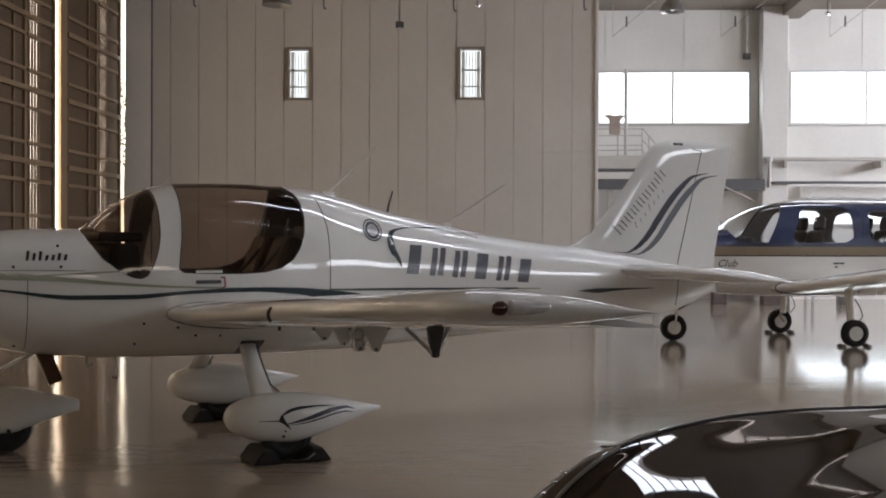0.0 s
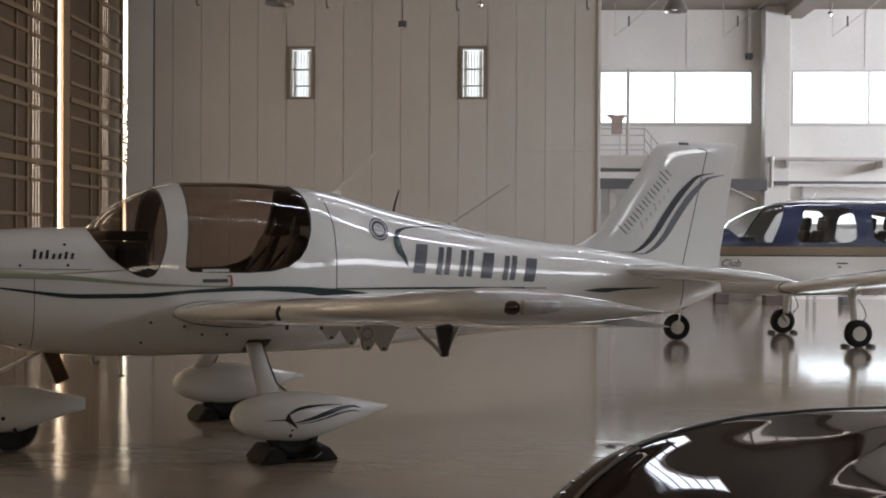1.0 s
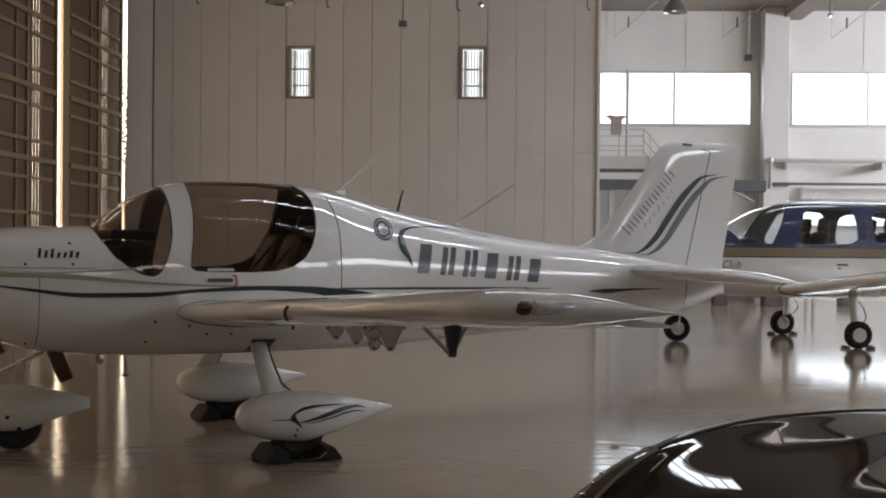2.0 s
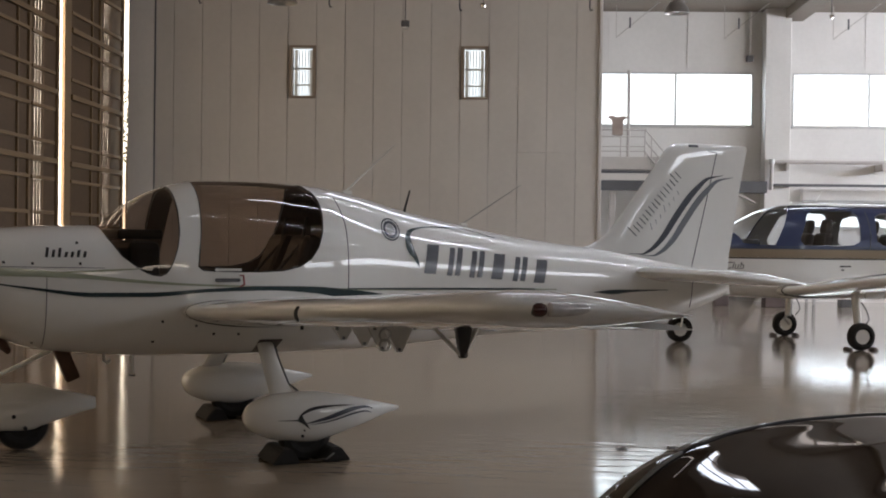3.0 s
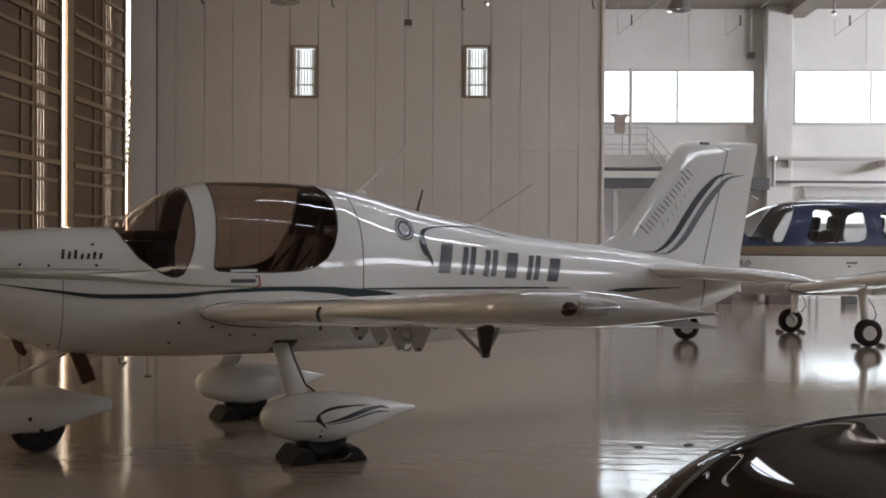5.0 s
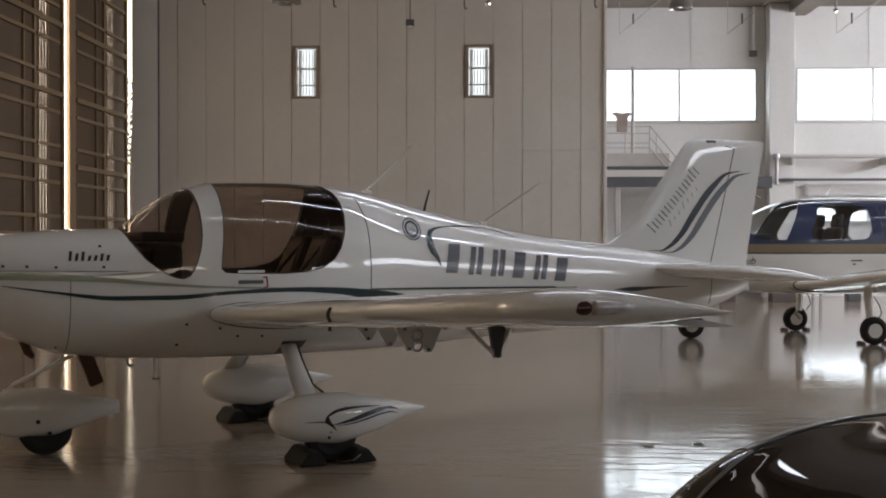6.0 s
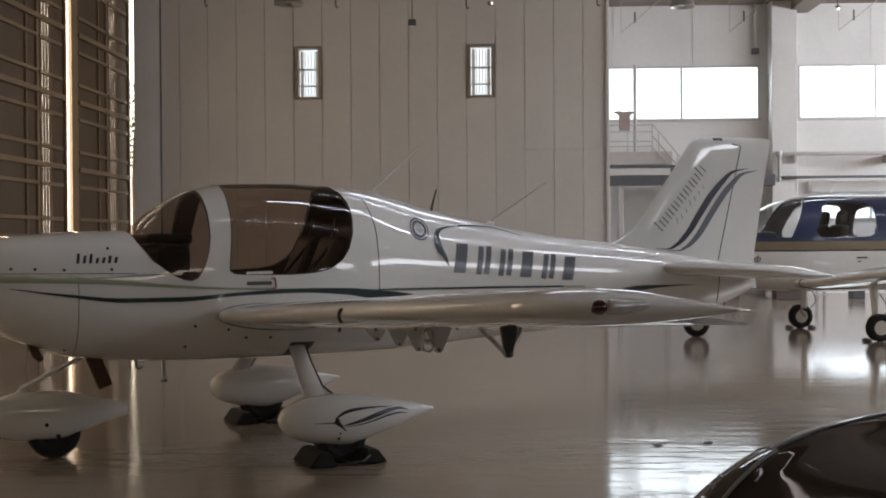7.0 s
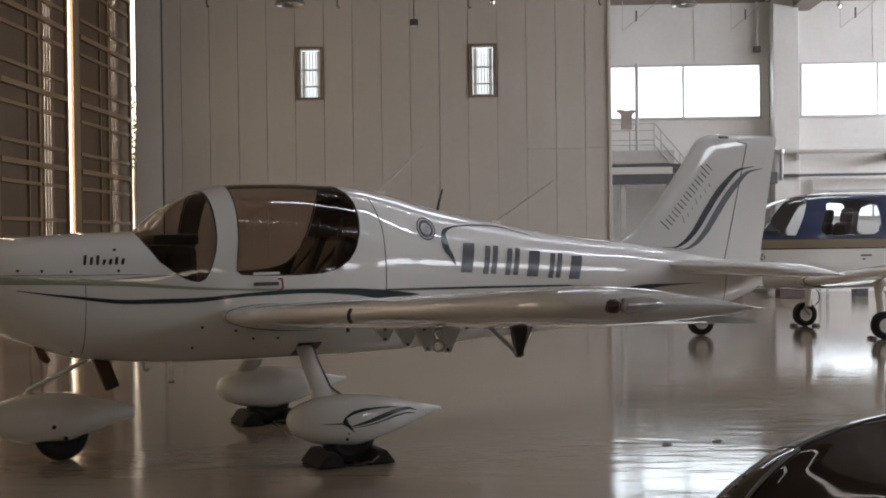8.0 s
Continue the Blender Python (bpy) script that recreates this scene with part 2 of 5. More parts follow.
def add_lathe(bm, profile, n=24, m=None):
    """Turn (r, h) pairs about z."""
    rings = []
    for r, h in profile:
        if r < 1e-5:
            rings.append([bm.verts.new((0, 0, h))])
        else:
            rings.append([bm.verts.new((r * math.cos(2 * math.pi * k / n), r * math.sin(2 * math.pi * k / n), h)) for k in range(n)])
    for a, b in zip(rings, rings[1:]):
        for k in range(n):
            q = [a[k % len(a)], a[(k + 1) % len(a)], b[(k + 1) % len(b)], b[k % len(b)]]
            q = list(dict.fromkeys(q))
            if len(q) > 2:
                bm.faces.new(q)
    if m is not None:
        bmesh.ops.transform(bm, matrix=m, verts=[v for ring in rings for v in ring])
    return bm


def lathe(profile, n=24, m=None):
    bm = add_lathe(bmesh.new(), profile, n, m)
    bmesh.ops.recalc_face_normals(bm, faces=bm.faces[:])
    smooth(bm, 35)
    return bm


def curve_through(table, u):
    """Smooth interpolation in a table of (u, value)."""
    xs, ys = [p[0] for p in table], [p[1] for p in table]
    if u <= xs[0]:
        return ys[0]
    if u >= xs[-1]:
        return ys[-1]
    i = max(k for k in range(len(xs) - 1) if xs[k] <= u)
    h = xs[i + 1] - xs[i]
    d = [(ys[k + 1] - ys[k]) / (xs[k + 1] - xs[k]) for k in range(len(xs) - 1)]

    def slope(k):
        if k == 0:
            return d[0]
        if k == len(xs) - 1:
            return d[-1]
        if d[k - 1] * d[k] <= 0:
            return 0.0
        return 2 * d[k - 1] * d[k] / (d[k - 1] + d[k])
    t = (u - xs[i]) / h
    a, b = slope(i) * h, slope(i + 1) * h
    return ys[i] * (2 * t**3 - 3 * t**2 + 1) + a * (t**3 - 2 * t**2 + t) + ys[i + 1] * (3 * t**2 - 2 * t**3) + b * (t**3 - t**2)


def wall_faces(bm, u0, u1, z0, z1, holes, put):
    """A slab with rectangular holes (u0, u1, z0, z1), made of butted blocks; put(a, b, c, d) adds one block."""
    us = sorted({u0, u1, *[min(max(h[k], u0), u1) for h in holes for k in (0, 1)]})
    zs = sorted({z0, z1, *[min(max(h[k], z0), z1) for h in holes for k in (2, 3)]})
    for a, b in zip(us, us[1:]):
        run = None
        for c, d in zip(zs, zs[1:]):
            mid = ((a + b) / 2, (c + d) / 2)
            solid = not any(h[0] < mid[0] < h[1] and h[2] < mid[1] < h[3] for h in holes)
            if solid:
                run = (run[0], d) if run else (c, d)
            elif run:
                put(a, b, *run)
                run = None
        if run:
            put(a, b, *run)


# ---------- the hangar shell ----------
CEIL = 6.85
floor = tagged(part("floor", box(-7.9, 16.4, -10.4, 29.4, -0.2, 0), M_FLOOR), "glossy beige epoxy hangar floor mirroring walls and windows", "floor", kind="structure")
ground = tagged(part("ground", box(-400, 400, -400, 400, -0.5, -0.25), M_GROUND), "grey concrete apron outside the hangar", "ground", kind="structure")
bm = bmesh.new()
def ceiling_slab(a, b, c, d):
    add_box(bm, a, b, c, d, CEIL, CEIL + 0.2)


wall_faces(bm, -7.9, 16.4, -10.4, 29.4, [(-0.52, 14.02, ry - rw / 2 - 0.02, ry + rw / 2 + 0.02) for ry, rw in ROOFLIGHTS] + [h[:4] for h in HATCHES], ceiling_slab)
for hx0, hx1, hy0, hy1, hl in HATCHES:
    for k in range(1, 6):
        gx = hx0 + (hx1 - hx0) * k / 6
        add_box(bm, gx - 0.028, gx + 0.028, hy0, hy1, CEIL + 0.02, CEIL + 0.09)
for by in (-4.5, 1.5, 7.5, 13.5, 19.5):
    add_box(bm, -7.8, 16.2, by - 0.12, by + 0.12, CEIL - 0.3, CEIL, 0.01)
add_box(bm, 6.95, 7.45, 5.0, 28.99, CEIL - 0.22, CEIL + 0.01, 0.01)
ceiling = tagged(part("ceiling", bm, M_CEIL), "dim brownish grey ceiling with boxed beams", "ceiling", kind="structure")

# wall with two narrow windows: a core, and panels 0.6 m wide in front of it
SLITS = [(-4.09, -3.57, 4.28, 5.38), (-0.50, 0.02, 4.28, 5.38)]
bm = bmesh.new()
wall_faces(bm, -7.47, 2.37, 0, CEIL, SLITS, lambda a, b, c, d: add_box(bm, a, b, 25.235, 25.45, c, d))
add_box(bm, 2.17, 2.37, 25.45, 29.0, 0, CEIL)
wall_slit = tagged(part("wall_north", bm, M_GROOVE), "off-white panelled hangar wall with two narrow windows", "wall", kind="structure")


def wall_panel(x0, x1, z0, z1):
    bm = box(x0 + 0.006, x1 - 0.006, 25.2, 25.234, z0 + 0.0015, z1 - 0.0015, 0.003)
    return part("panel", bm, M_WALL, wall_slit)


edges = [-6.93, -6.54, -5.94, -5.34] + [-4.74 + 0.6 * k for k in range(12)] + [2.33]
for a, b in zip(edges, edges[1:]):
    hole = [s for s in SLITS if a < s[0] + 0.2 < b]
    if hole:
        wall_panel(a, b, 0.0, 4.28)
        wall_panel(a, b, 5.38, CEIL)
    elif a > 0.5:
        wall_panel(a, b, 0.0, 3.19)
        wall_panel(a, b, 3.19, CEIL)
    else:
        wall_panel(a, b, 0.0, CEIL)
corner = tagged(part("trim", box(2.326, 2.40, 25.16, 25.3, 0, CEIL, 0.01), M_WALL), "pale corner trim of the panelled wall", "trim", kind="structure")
jamb = tagged(part("trim", box(-7.50, -6.956, 25.165, 25.232, 0, CEIL, 0.006), M_BACK), "beige door jamb beside the sliding doors", "trim", kind="structure")
pipe = part("pipe", tube([(-6.936, 25.178, 0.0), (-6.936, 25.178, CEIL)], 0.016, 10), M_DARKSTEEL)
tagged(pipe, "thin dark downpipe in the wall corner", "pipe")


def slit_window(k, s):
    w = thing(f"window_{k}", "narrow brown-framed window with pale vertical slats", "window", kind="structure")
    x0, x1, z0, z1 = s
    f = 0.05
    for nm, q in (("frame_side", (x0 - 0.02, x0 + f, z0, z1)), ("frame_side", (x1 - f, x1 + 0.02, z0, z1)), ("frame_head", (x0 + f, x1 - f, z1 - f, z1)), ("sill", (x0 + f, x1 - f, z0, z0 + f))):
        part(nm, box(q[0], q[1], 25.17, 25.40, q[2], q[3], 0.006), M_FRAME, w)
    part("pane", box(x0 + f, x1 - f, 25.33, 25.336, z0 + f, z1 - f), M_CLEAR, w)
    n = 6
    for i in range(n):
        cx = x0 + f + 0.02 + (x1 - x0 - 2 * f - 0.04) * (i + 0.5) / n
        wide = 0.07 if i in (0, n - 1) else 0.018
        part("slat", box(cx - wide / 2, cx + wide / 2, 25.37, 25.376, z0 + f, z1 - f - 0.02), M_CURTAIN, w)
    part("rail", box(x0 + f, x1 - f, 25.36, 25.38, z0 + 0.62, z0 + 0.66), M_CURTAIN, w)
    part("rail", box(x0 + f, x1 - f, 25.36, 25.38, z0 + 0.28, z0 + 0.31), M_CURTAIN, w)
    return w


for k, s in enumerate(SLITS, 1):
    slit_window(k, s)
    bd = tagged(part("backdrop", box(s[0] - 0.2, s[1] + 0.2, 25.62, 25.63, s[2] - 0.2, s[3] + 0.2), M_OUTCOOL), "hazy daylight behind the narrow window", "backdrop", kind="structure")

# far wall with the big windows
BIG = [(2.7, 6.30, 4.13, 5.40), (7.23, 10.83, 4.13, 5.40), (11.9, 15.5, 4.13, 5.40), (7.4, 13.4, 1.75, 2.35)]
bm = bmesh.new()
wall_faces(bm, 2.37, 16.4, 0, CEIL, BIG, lambda a, b, c, d: add_box(bm, a, b, 29.0, 29.2, c, d))
wall_back = tagged(part("wall_east", bm, M_BACK), "pale far hangar wall with wide bright windows", "wall", kind="structure")
for px in (2.9, 4.76):
    part("batten", box(px - 0.015, px + 0.015, 28.988, 28.998, 5.5, CEIL, 0.002), M_BACK, wall_back)
part("batten", box(8.915, 8.945, 28.988, 28.998, 5.5, CEIL, 0.002), M_BACK, wall_back)


def big_window(k, h, mullions):
    w = thing(f"window_{k}", "wide bright window with slim pale frame", "window", kind="structure")
    x0, x1, z0, z1 = h
    f = 0.035
    part("frame_head", box(x0, x1, 28.97, 29.12, z1 - f, z1 + 0.01, 0.004), M_ALU, w)
    part("sill", box(x0 - 0.03, x1 + 0.03, 28.93, 29.12, z0 - 0.03, z0 + f, 0.004), M_ALU, w)
    for a in (x0, x1 - f):
        part("frame_side", box(a, a + f, 28.97, 29.12, z0 + f, z1 - f, 0.004), M_ALU, w)
    for c in mullions:
        part("mullion", box(c - 0.025, c + 0.025, 28.98, 29.1, z0 + f, z1 - f, 0.004), M_ALU, w)
    stops = [x0 + f] + [q for c in mullions for q in (c - 0.025, c + 0.025)] + [x1 - f]
    for a, b in zip(stops[::2], stops[1::2]):
        p = part("pane", box(a, b, 29.05, 29.056, z0 + f, z1 - f), M_CLEAR, w)
        p.visible_shadow = False
    return w


big_window(3, BIG[0], [3.37, 4.48])
big_window(4, BIG[1], [9.02])
big_window(5, BIG[2], [13.7])
big_window(6, BIG[3], [8.9, 10.4, 11.9])
tagged(part("backdrop", box(2.4, 16.2, 29.60, 29.62, 0.5, 6.6), M_SKYGLOW), "white hazy sky outside the far windows", "backdrop", kind="structure")
column = tagged(part("column", box(6.50, 7.09, 28.55, 28.998, 0, CEIL, 0.015), M_BACK), "pale square wall column between the big windows", "column", kind="structure")
column_2 = tagged(part("column", box(11.1, 11.64, 28.55, 28.998, 0, CEIL, 0.015), M_BACK), "pale square wall column between the big windows", "column", kind="structure")

# unseen walls closing the hall behind and beside the camera, dark to cut fill
REAR = [(wx - 2.3, wx + 2.3, 5.40, 6.50) for wx in (-3.5, 2.5, 8.5)]
bm = bmesh.new()
wall_faces(bm, -7.9, 16.4, 0, CEIL, REAR, lambda a, b, c, d: add_box(bm, a, b, -10.2, -10.0, c, d))
tagged(part("wall_west", bm, M_UNSEENWALL), "unseen hangar wall with a row of windows, darkened to cut bounce light", "wall", kind="structure")
SIDE = [(wy - 2.3, wy + 2.3, 4.13, 5.40) for wy in (-3.0, 4.0, 11.0, 18.0, 24.5)]
bm = bmesh.new()
wall_faces(bm, -10.0, 29.0, 0, CEIL, SIDE, lambda a, b, c, d: add_box(bm, 16.0, 16.2, a, b, c, d))
tagged(part("wall_south", bm, M_UNSEENWALL), "unseen hangar side wall with a row of windows, darkened to cut bounce light", "wall", kind="structure")

# sliding hangar door leaves
def door_leaf(k, y0, y1):
    d = thing(f"door_{k}", "brown steel sliding hangar door leaf with daylight slits", "hangar door", group="sliding hangar door leaves", kind="structure")
    X = -7.6
    bm = bmesh.new()
    cuts = [y0, y0 + 2.30, y0 + 2.322, y0 + 2.43, y0 + 2.452, y0 + 2.56, y0 + 2.582, y0 + 2.69, y0 + 2.705, y1]
    for a, b in zip(cuts[::2], cuts[1::2]):
        add_box(bm, X - 0.056, X - 0.050, a, b, 0.02, CEIL)
    part("sheet", bm, M_DOOR, d)
    for nm, a, b in (("stile", y0, y0 + 0.33), ("stile", y1 - 0.08, y1), ("post", y0 + 1.96, y0 + 2.05), ("post", y0 + 1.50, y0 + 1.54)):
        part(nm, box(X - 0.049, X - (0.0 if nm == "stile" else 0.008), a, b, 0.02, CEIL - 0.01, 0.004), M_DOORBAR, d)
    for z in (0.2, 1.435, 2.67, 3.905, 5.14, 6.375):
        part("beam", box(X - 0.049, X + 0.03, y0 + 0.331, y1 - 0.081, z - 0.045, z + 0.045, 0.006), M_DOORBAR, d)
        for dz in (-0.32, 0.32):
            for a, b in ((y0 + 0.34, y0 + 1.95), (y0 + 2.06, y1 - 0.22)):
                if 0.1 < z + dz < CEIL - 0.1:
                    part("girt", box(X - 0.0485, X + 0.012, a, b, z + dz - 0.03, z + dz + 0.03, 0.004), M_DOORBAR, d)
    return d


for k in range(10):
    y0 = 21.77 - 3.58 * k
    if y0 > -10.5:
        door_leaf(k + 1, max(y0, -9.95), y0 + (3.46 if k == 0 else 3.33))
tagged(part("backdrop", box(-8.62, -8.6, -12, 30, -0.2, 7.2), M_OUT), "bright daylight outside the sliding doors", "backdrop", kind="structure")
tree = thing("tree", "dark leafy tree outside the sliding doors", "tree", pose(-8.35, 27.9, -0.25))
part("trunk", tube([(0, 0, 0), (0.03, 0.02, 1.5), (-0.02, 0.05, 3.0), (0.02, 0.0, 4.2)], [0.09, 0.075, 0.05, 0.02], 10), M_BARK, tree)
rng = random.Random(5)
bm = bmesh.new()
for k in range(420):
    a, h = rng.uniform(0, 2 * math.pi), rng.uniform(3.3, 5.35)
    r = 0.20 * math.sqrt(rng.random()) * (1.1 - abs(h - 4.3) / 1.6)
    c = Vector((r * math.cos(a), 2.6 * r * math.sin(a), h))
    e = Vector((rng.uniform(-1, 1), rng.uniform(-1, 1), rng.uniform(-1, 1))).normalized()
    f = e.orthogonal().normalized()
    g = e.cross(f)
    sz = rng.uniform(0.03, 0.06)
    bm.faces.new([bm.verts.new(c + f * sz), bm.verts.new(c + g * sz * 0.5), bm.verts.new(c - f * sz), bm.verts.new(c - g * sz * 0.5)])
part("crown", bm, M_LEAF, tree)


# ---------- fuselage tools ----------
class Hull:
    """Lofted body: x runs aft, y to starboard, z up. Tables give top, bottom, half width, height of greatest width, and roundness."""

    def __init__(self, top, bottom, wide, mid, power):
        self.tables = top, bottom, wide, mid, power

    def at(self, u):
        return [curve_through(t, u) for t in self.tables]

    def point(self, u, th, side, grow=0.0):
        zt, zb, w, zc, p = self.at(u)
        s, c = math.sin(th), max(math.cos(th), 0)
        h = (zt - zc) if s > 0 else (zc - zb)
        z = zc + math.copysign(abs(s) ** (2 / p), s) * (h + grow)
        return Vector((u, side * (w + grow) * c ** (2 / p), z))

    def angle(self, u, z):
        zt, zb, w, zc, p = self.at(u)
        h = (zt - zc) if z > zc else (zc - zb)
        q = max(-1.0, min(1.0, (z - zc) / max(h, 1e-4)))
        return math.copysign(math.asin(abs(q) ** (p / 2)), q)

    def on(self, u, z, side=-1, grow=0.0):
        return self.point(u, self.angle(u, z), side, grow)


def dense(poly, step=0.02):
    out = []
    for (a, b), (c, d) in zip(poly, poly[1:] + poly[:1]):
        n = max(1, int(math.hypot(c - a, d - b) / step))
        out += [(a + (c - a) * k / n, b + (d - b) * k / n) for k in range(n)]
    return out


def rounded(poly, times=2):
    for _ in range(times):
        out = []
        for (a, b), (c, d) in zip(poly, poly[1:] + poly[:1]):
            out += [(a * 0.75 + c * 0.25, b * 0.75 + d * 0.25), (a * 0.25 + c * 0.75, b * 0.25 + d * 0.75)]
        poly = out
    return poly


def inside(p, poly):
    hit = False
    for (a, b), (c, d) in zip(poly, poly[1:] + poly[:1]):
        if (b > p[1]) != (d > p[1]) and p[0] < (c - a) * (p[1] - b) / (d - b) + a:
            hit = not hit
    return hit


def hull_meshes(hull, u0, u1, nu, nth, windows, zones=None, R=0.5):
    """Skin, glass panels (one a window and side, or one for a window over the top) and a cabin liner, with clean edges at the windows."""
    us = [u0 + (u1 - u0) * k / nu for k in range(nu + 1)]
    ths = [-math.pi / 2 + math.pi * k / nth for k in range(nth + 1)]
    polys = []
    for name, poly, over in windows:
        pp = []
        for u, z in dense(poly):
            zt = hull.at(u)[0]
            pp.append((u, (1.75 if z > zt + 0.02 else hull.angle(u, z)) * R))
        polys.append((name, pp, over))
    cell = {}
    for i in range(nu):
        for j in range(nth):
            c = ((us[i] + us[i + 1]) / 2, (ths[j] + ths[j + 1]) / 2 * R)
            cell[i, j] = next((k for k, (_, pp, _) in enumerate(polys) if inside(c, pp)), -1)
    place = {}
    for i in range(nu + 1):
        for j in range(nth + 1):
            near = {cell[a, b] for a in (i - 1, i) for b in (j - 1, j) if (a, b) in cell}
            u, th = us[i], ths[j]
            if len(near) > 1 and max(near) >= 0:
                pp = polys[max(near)][1]
                best = None
                for (a, b), (c, d) in zip(pp, pp[1:] + pp[:1]):
                    L2 = (c - a) ** 2 + (d - b) ** 2 or 1e-9
                    t = max(0, min(1, ((u - a) * (c - a) + (th * R - b) * (d - b)) / L2))
                    q = (a + t * (c - a), b + t * (d - b))
                    dd = (q[0] - u) ** 2 + (q[1] - th * R) ** 2
                    if best is None or dd < best[0]:
                        best = (dd, q)
                u = best[1][0]
                if j not in (0, nth):
                    th = max(-math.pi / 2, min(math.pi / 2, best[1][1] / R))
            place[i, j] = (u, th)

    def build(pick, grow, sides=(-1, 1), zone=None):
        bm = bmesh.new()
        for side in sides:
            vs = {}

            def vert(i, j):
                if (i, j) not in vs:
                    vs[i, j] = bm.verts.new(hull.point(*place[i, j], side, grow))
                return vs[i, j]
            for (i, j), k in cell.items():
                if pick(i, j, k):
                    q = [vert(i, j), vert(i + 1, j), vert(i + 1, j + 1), vert(i, j + 1)]
                    f = bm.faces.new(q if side < 0 else q[::-1])
                    if zone:
                        zz = sum(v.co.z for v in q) / 4
                        f.material_index = zone(us[i], zz)
        bmesh.ops.remove_doubles(bm, verts=bm.verts[:], dist=0.0008)
        bmesh.ops.recalc_face_normals(bm, faces=bm.faces[:])
        for f in bm.faces:
            f.smooth = True
        return bm
    skin = build(lambda i, j, k: k < 0, 0.0, zone=zones)
    panes = []
    for n, (name, pp, over) in enumerate(polys):
        for sides in ([(-1, 1)] if over else [(-1,), (1,)]):
            panes.append((name, build(lambda i, j, k: k == n, -0.004, sides), sides))
    liner = build(lambda i, j, k: k < 0, -0.025)
    return skin, panes, liner


def hull_patch(hull, rows, side=-1, grow=0.003, n=5, step=0.03):
    """A decal on the skin between two lines: rows of (u, z low, z high)."""
    lo, hi = [(r[0], r[1]) for r in rows], [(r[0], r[2]) for r in rows]
    bm = bmesh.new()
    us = []
    for a, b in zip(rows, rows[1:]):
        k = max(1, int(abs(b[0] - a[0]) / step))
        us += [a[0] + (b[0] - a[0]) * q / k for q in range(k)]
    us.append(rows[-1][0])
    prev = None
    for u in us:
        a, b = curve_through(lo, u), curve_through(hi, u)
        col = [bm.verts.new(hull.on(u, a + (b - a) * k / n, side, grow)) for k in range(n + 1)]
        if prev:
            for k in range(n):
                bm.faces.new((prev[k], col[k], col[k + 1], prev[k + 1]))
        prev = col
    bmesh.ops.recalc_face_normals(bm, faces=bm.faces[:])
    for f in bm.faces:
        f.smooth = True
    return bm


def hull_sheet(hull, quad, side=-1, grow=0.003, n=4):
    """A small four-cornered decal on the skin; corners as (u, z)."""
    bm = bmesh.new()
    g = [[None] * (n + 1) for _ in range(n + 1)]
    for i in range(n + 1):
        for j in range(n + 1):
            a, b = i / n, j / n
            p = [quad[0][k] * (1 - a) * (1 - b) + quad[1][k] * a * (1 - b) + quad[2][k] * a * b + quad[3][k] * (1 - a) * b for k in (0, 1)]
            g[i][j] = bm.verts.new(hull.on(p[0], p[1], side, grow))
    for i in range(n):
        for j in range(n):
            bm.faces.new((g[i][j], g[i + 1][j], g[i + 1][j + 1], g[i][j + 1]))
    for f in bm.faces:
        f.smooth = True
    return bm


def hull_line(hull, poly, r, side=-1, closed=True, grow=0.0):
    """A thin bead along a line on the skin."""
    line = dense(poly, 0.03)
    if not closed:
        back = max(1, int(math.hypot(poly[0][0] - poly[-1][0], poly[0][1] - poly[-1][1]) / 0.03))
        line = line[:len(line) - back + 1]
    pts = [hull.on(u, min(z, hull.at(u)[0] - 0.0004), side, grow) for u, z in line]
    if closed:
        pts.append(pts[0])
    return tube(pts, r, 6)


def airfoil(n=22):
    """Closed section, chord 0..1, from the trailing edge over the top and back."""
    def t(x):
        return 5 * (0.2969 * math.sqrt(x) - 0.126 * x - 0.3516 * x**2 + 0.2843 * x**3 - 0.1036 * x**4)
    xs = [0.5 * (1 + math.cos(math.pi * k / n)) for k in range(n + 1)]
    camber = lambda x: 0.10 * x * (1 - x)
    return [(x, camber(x) + t(x)) for x in xs] + [(x, camber(x) - t(x)) for x in xs[-2:0:-1]]


def wing_mesh(stations, n=22, rise=0.0):
    """stations: (y, leading edge x, chord, z, thickness in metres)."""
    sec = airfoil(n)
    bm = bmesh.new()
    rings = []
    for y, le, c, z, th in stations:
        rings.append([bm.verts.new((le + c * x, y, z + th * q - rise * c * (x - 0.3))) for x, q in sec])
    for a, b in zip(rings, rings[1:]):
        for k in range(len(sec)):
            bm.faces.new((a[k], a[(k + 1) % len(sec)], b[(k + 1) % len(sec)], b[k]))
    bm.faces.new(rings[0])
    bm.faces.new(rings[-1])
    bmesh.ops.recalc_face_normals(bm, faces=bm.faces[:])
    smooth(bm, 50)
    return bm


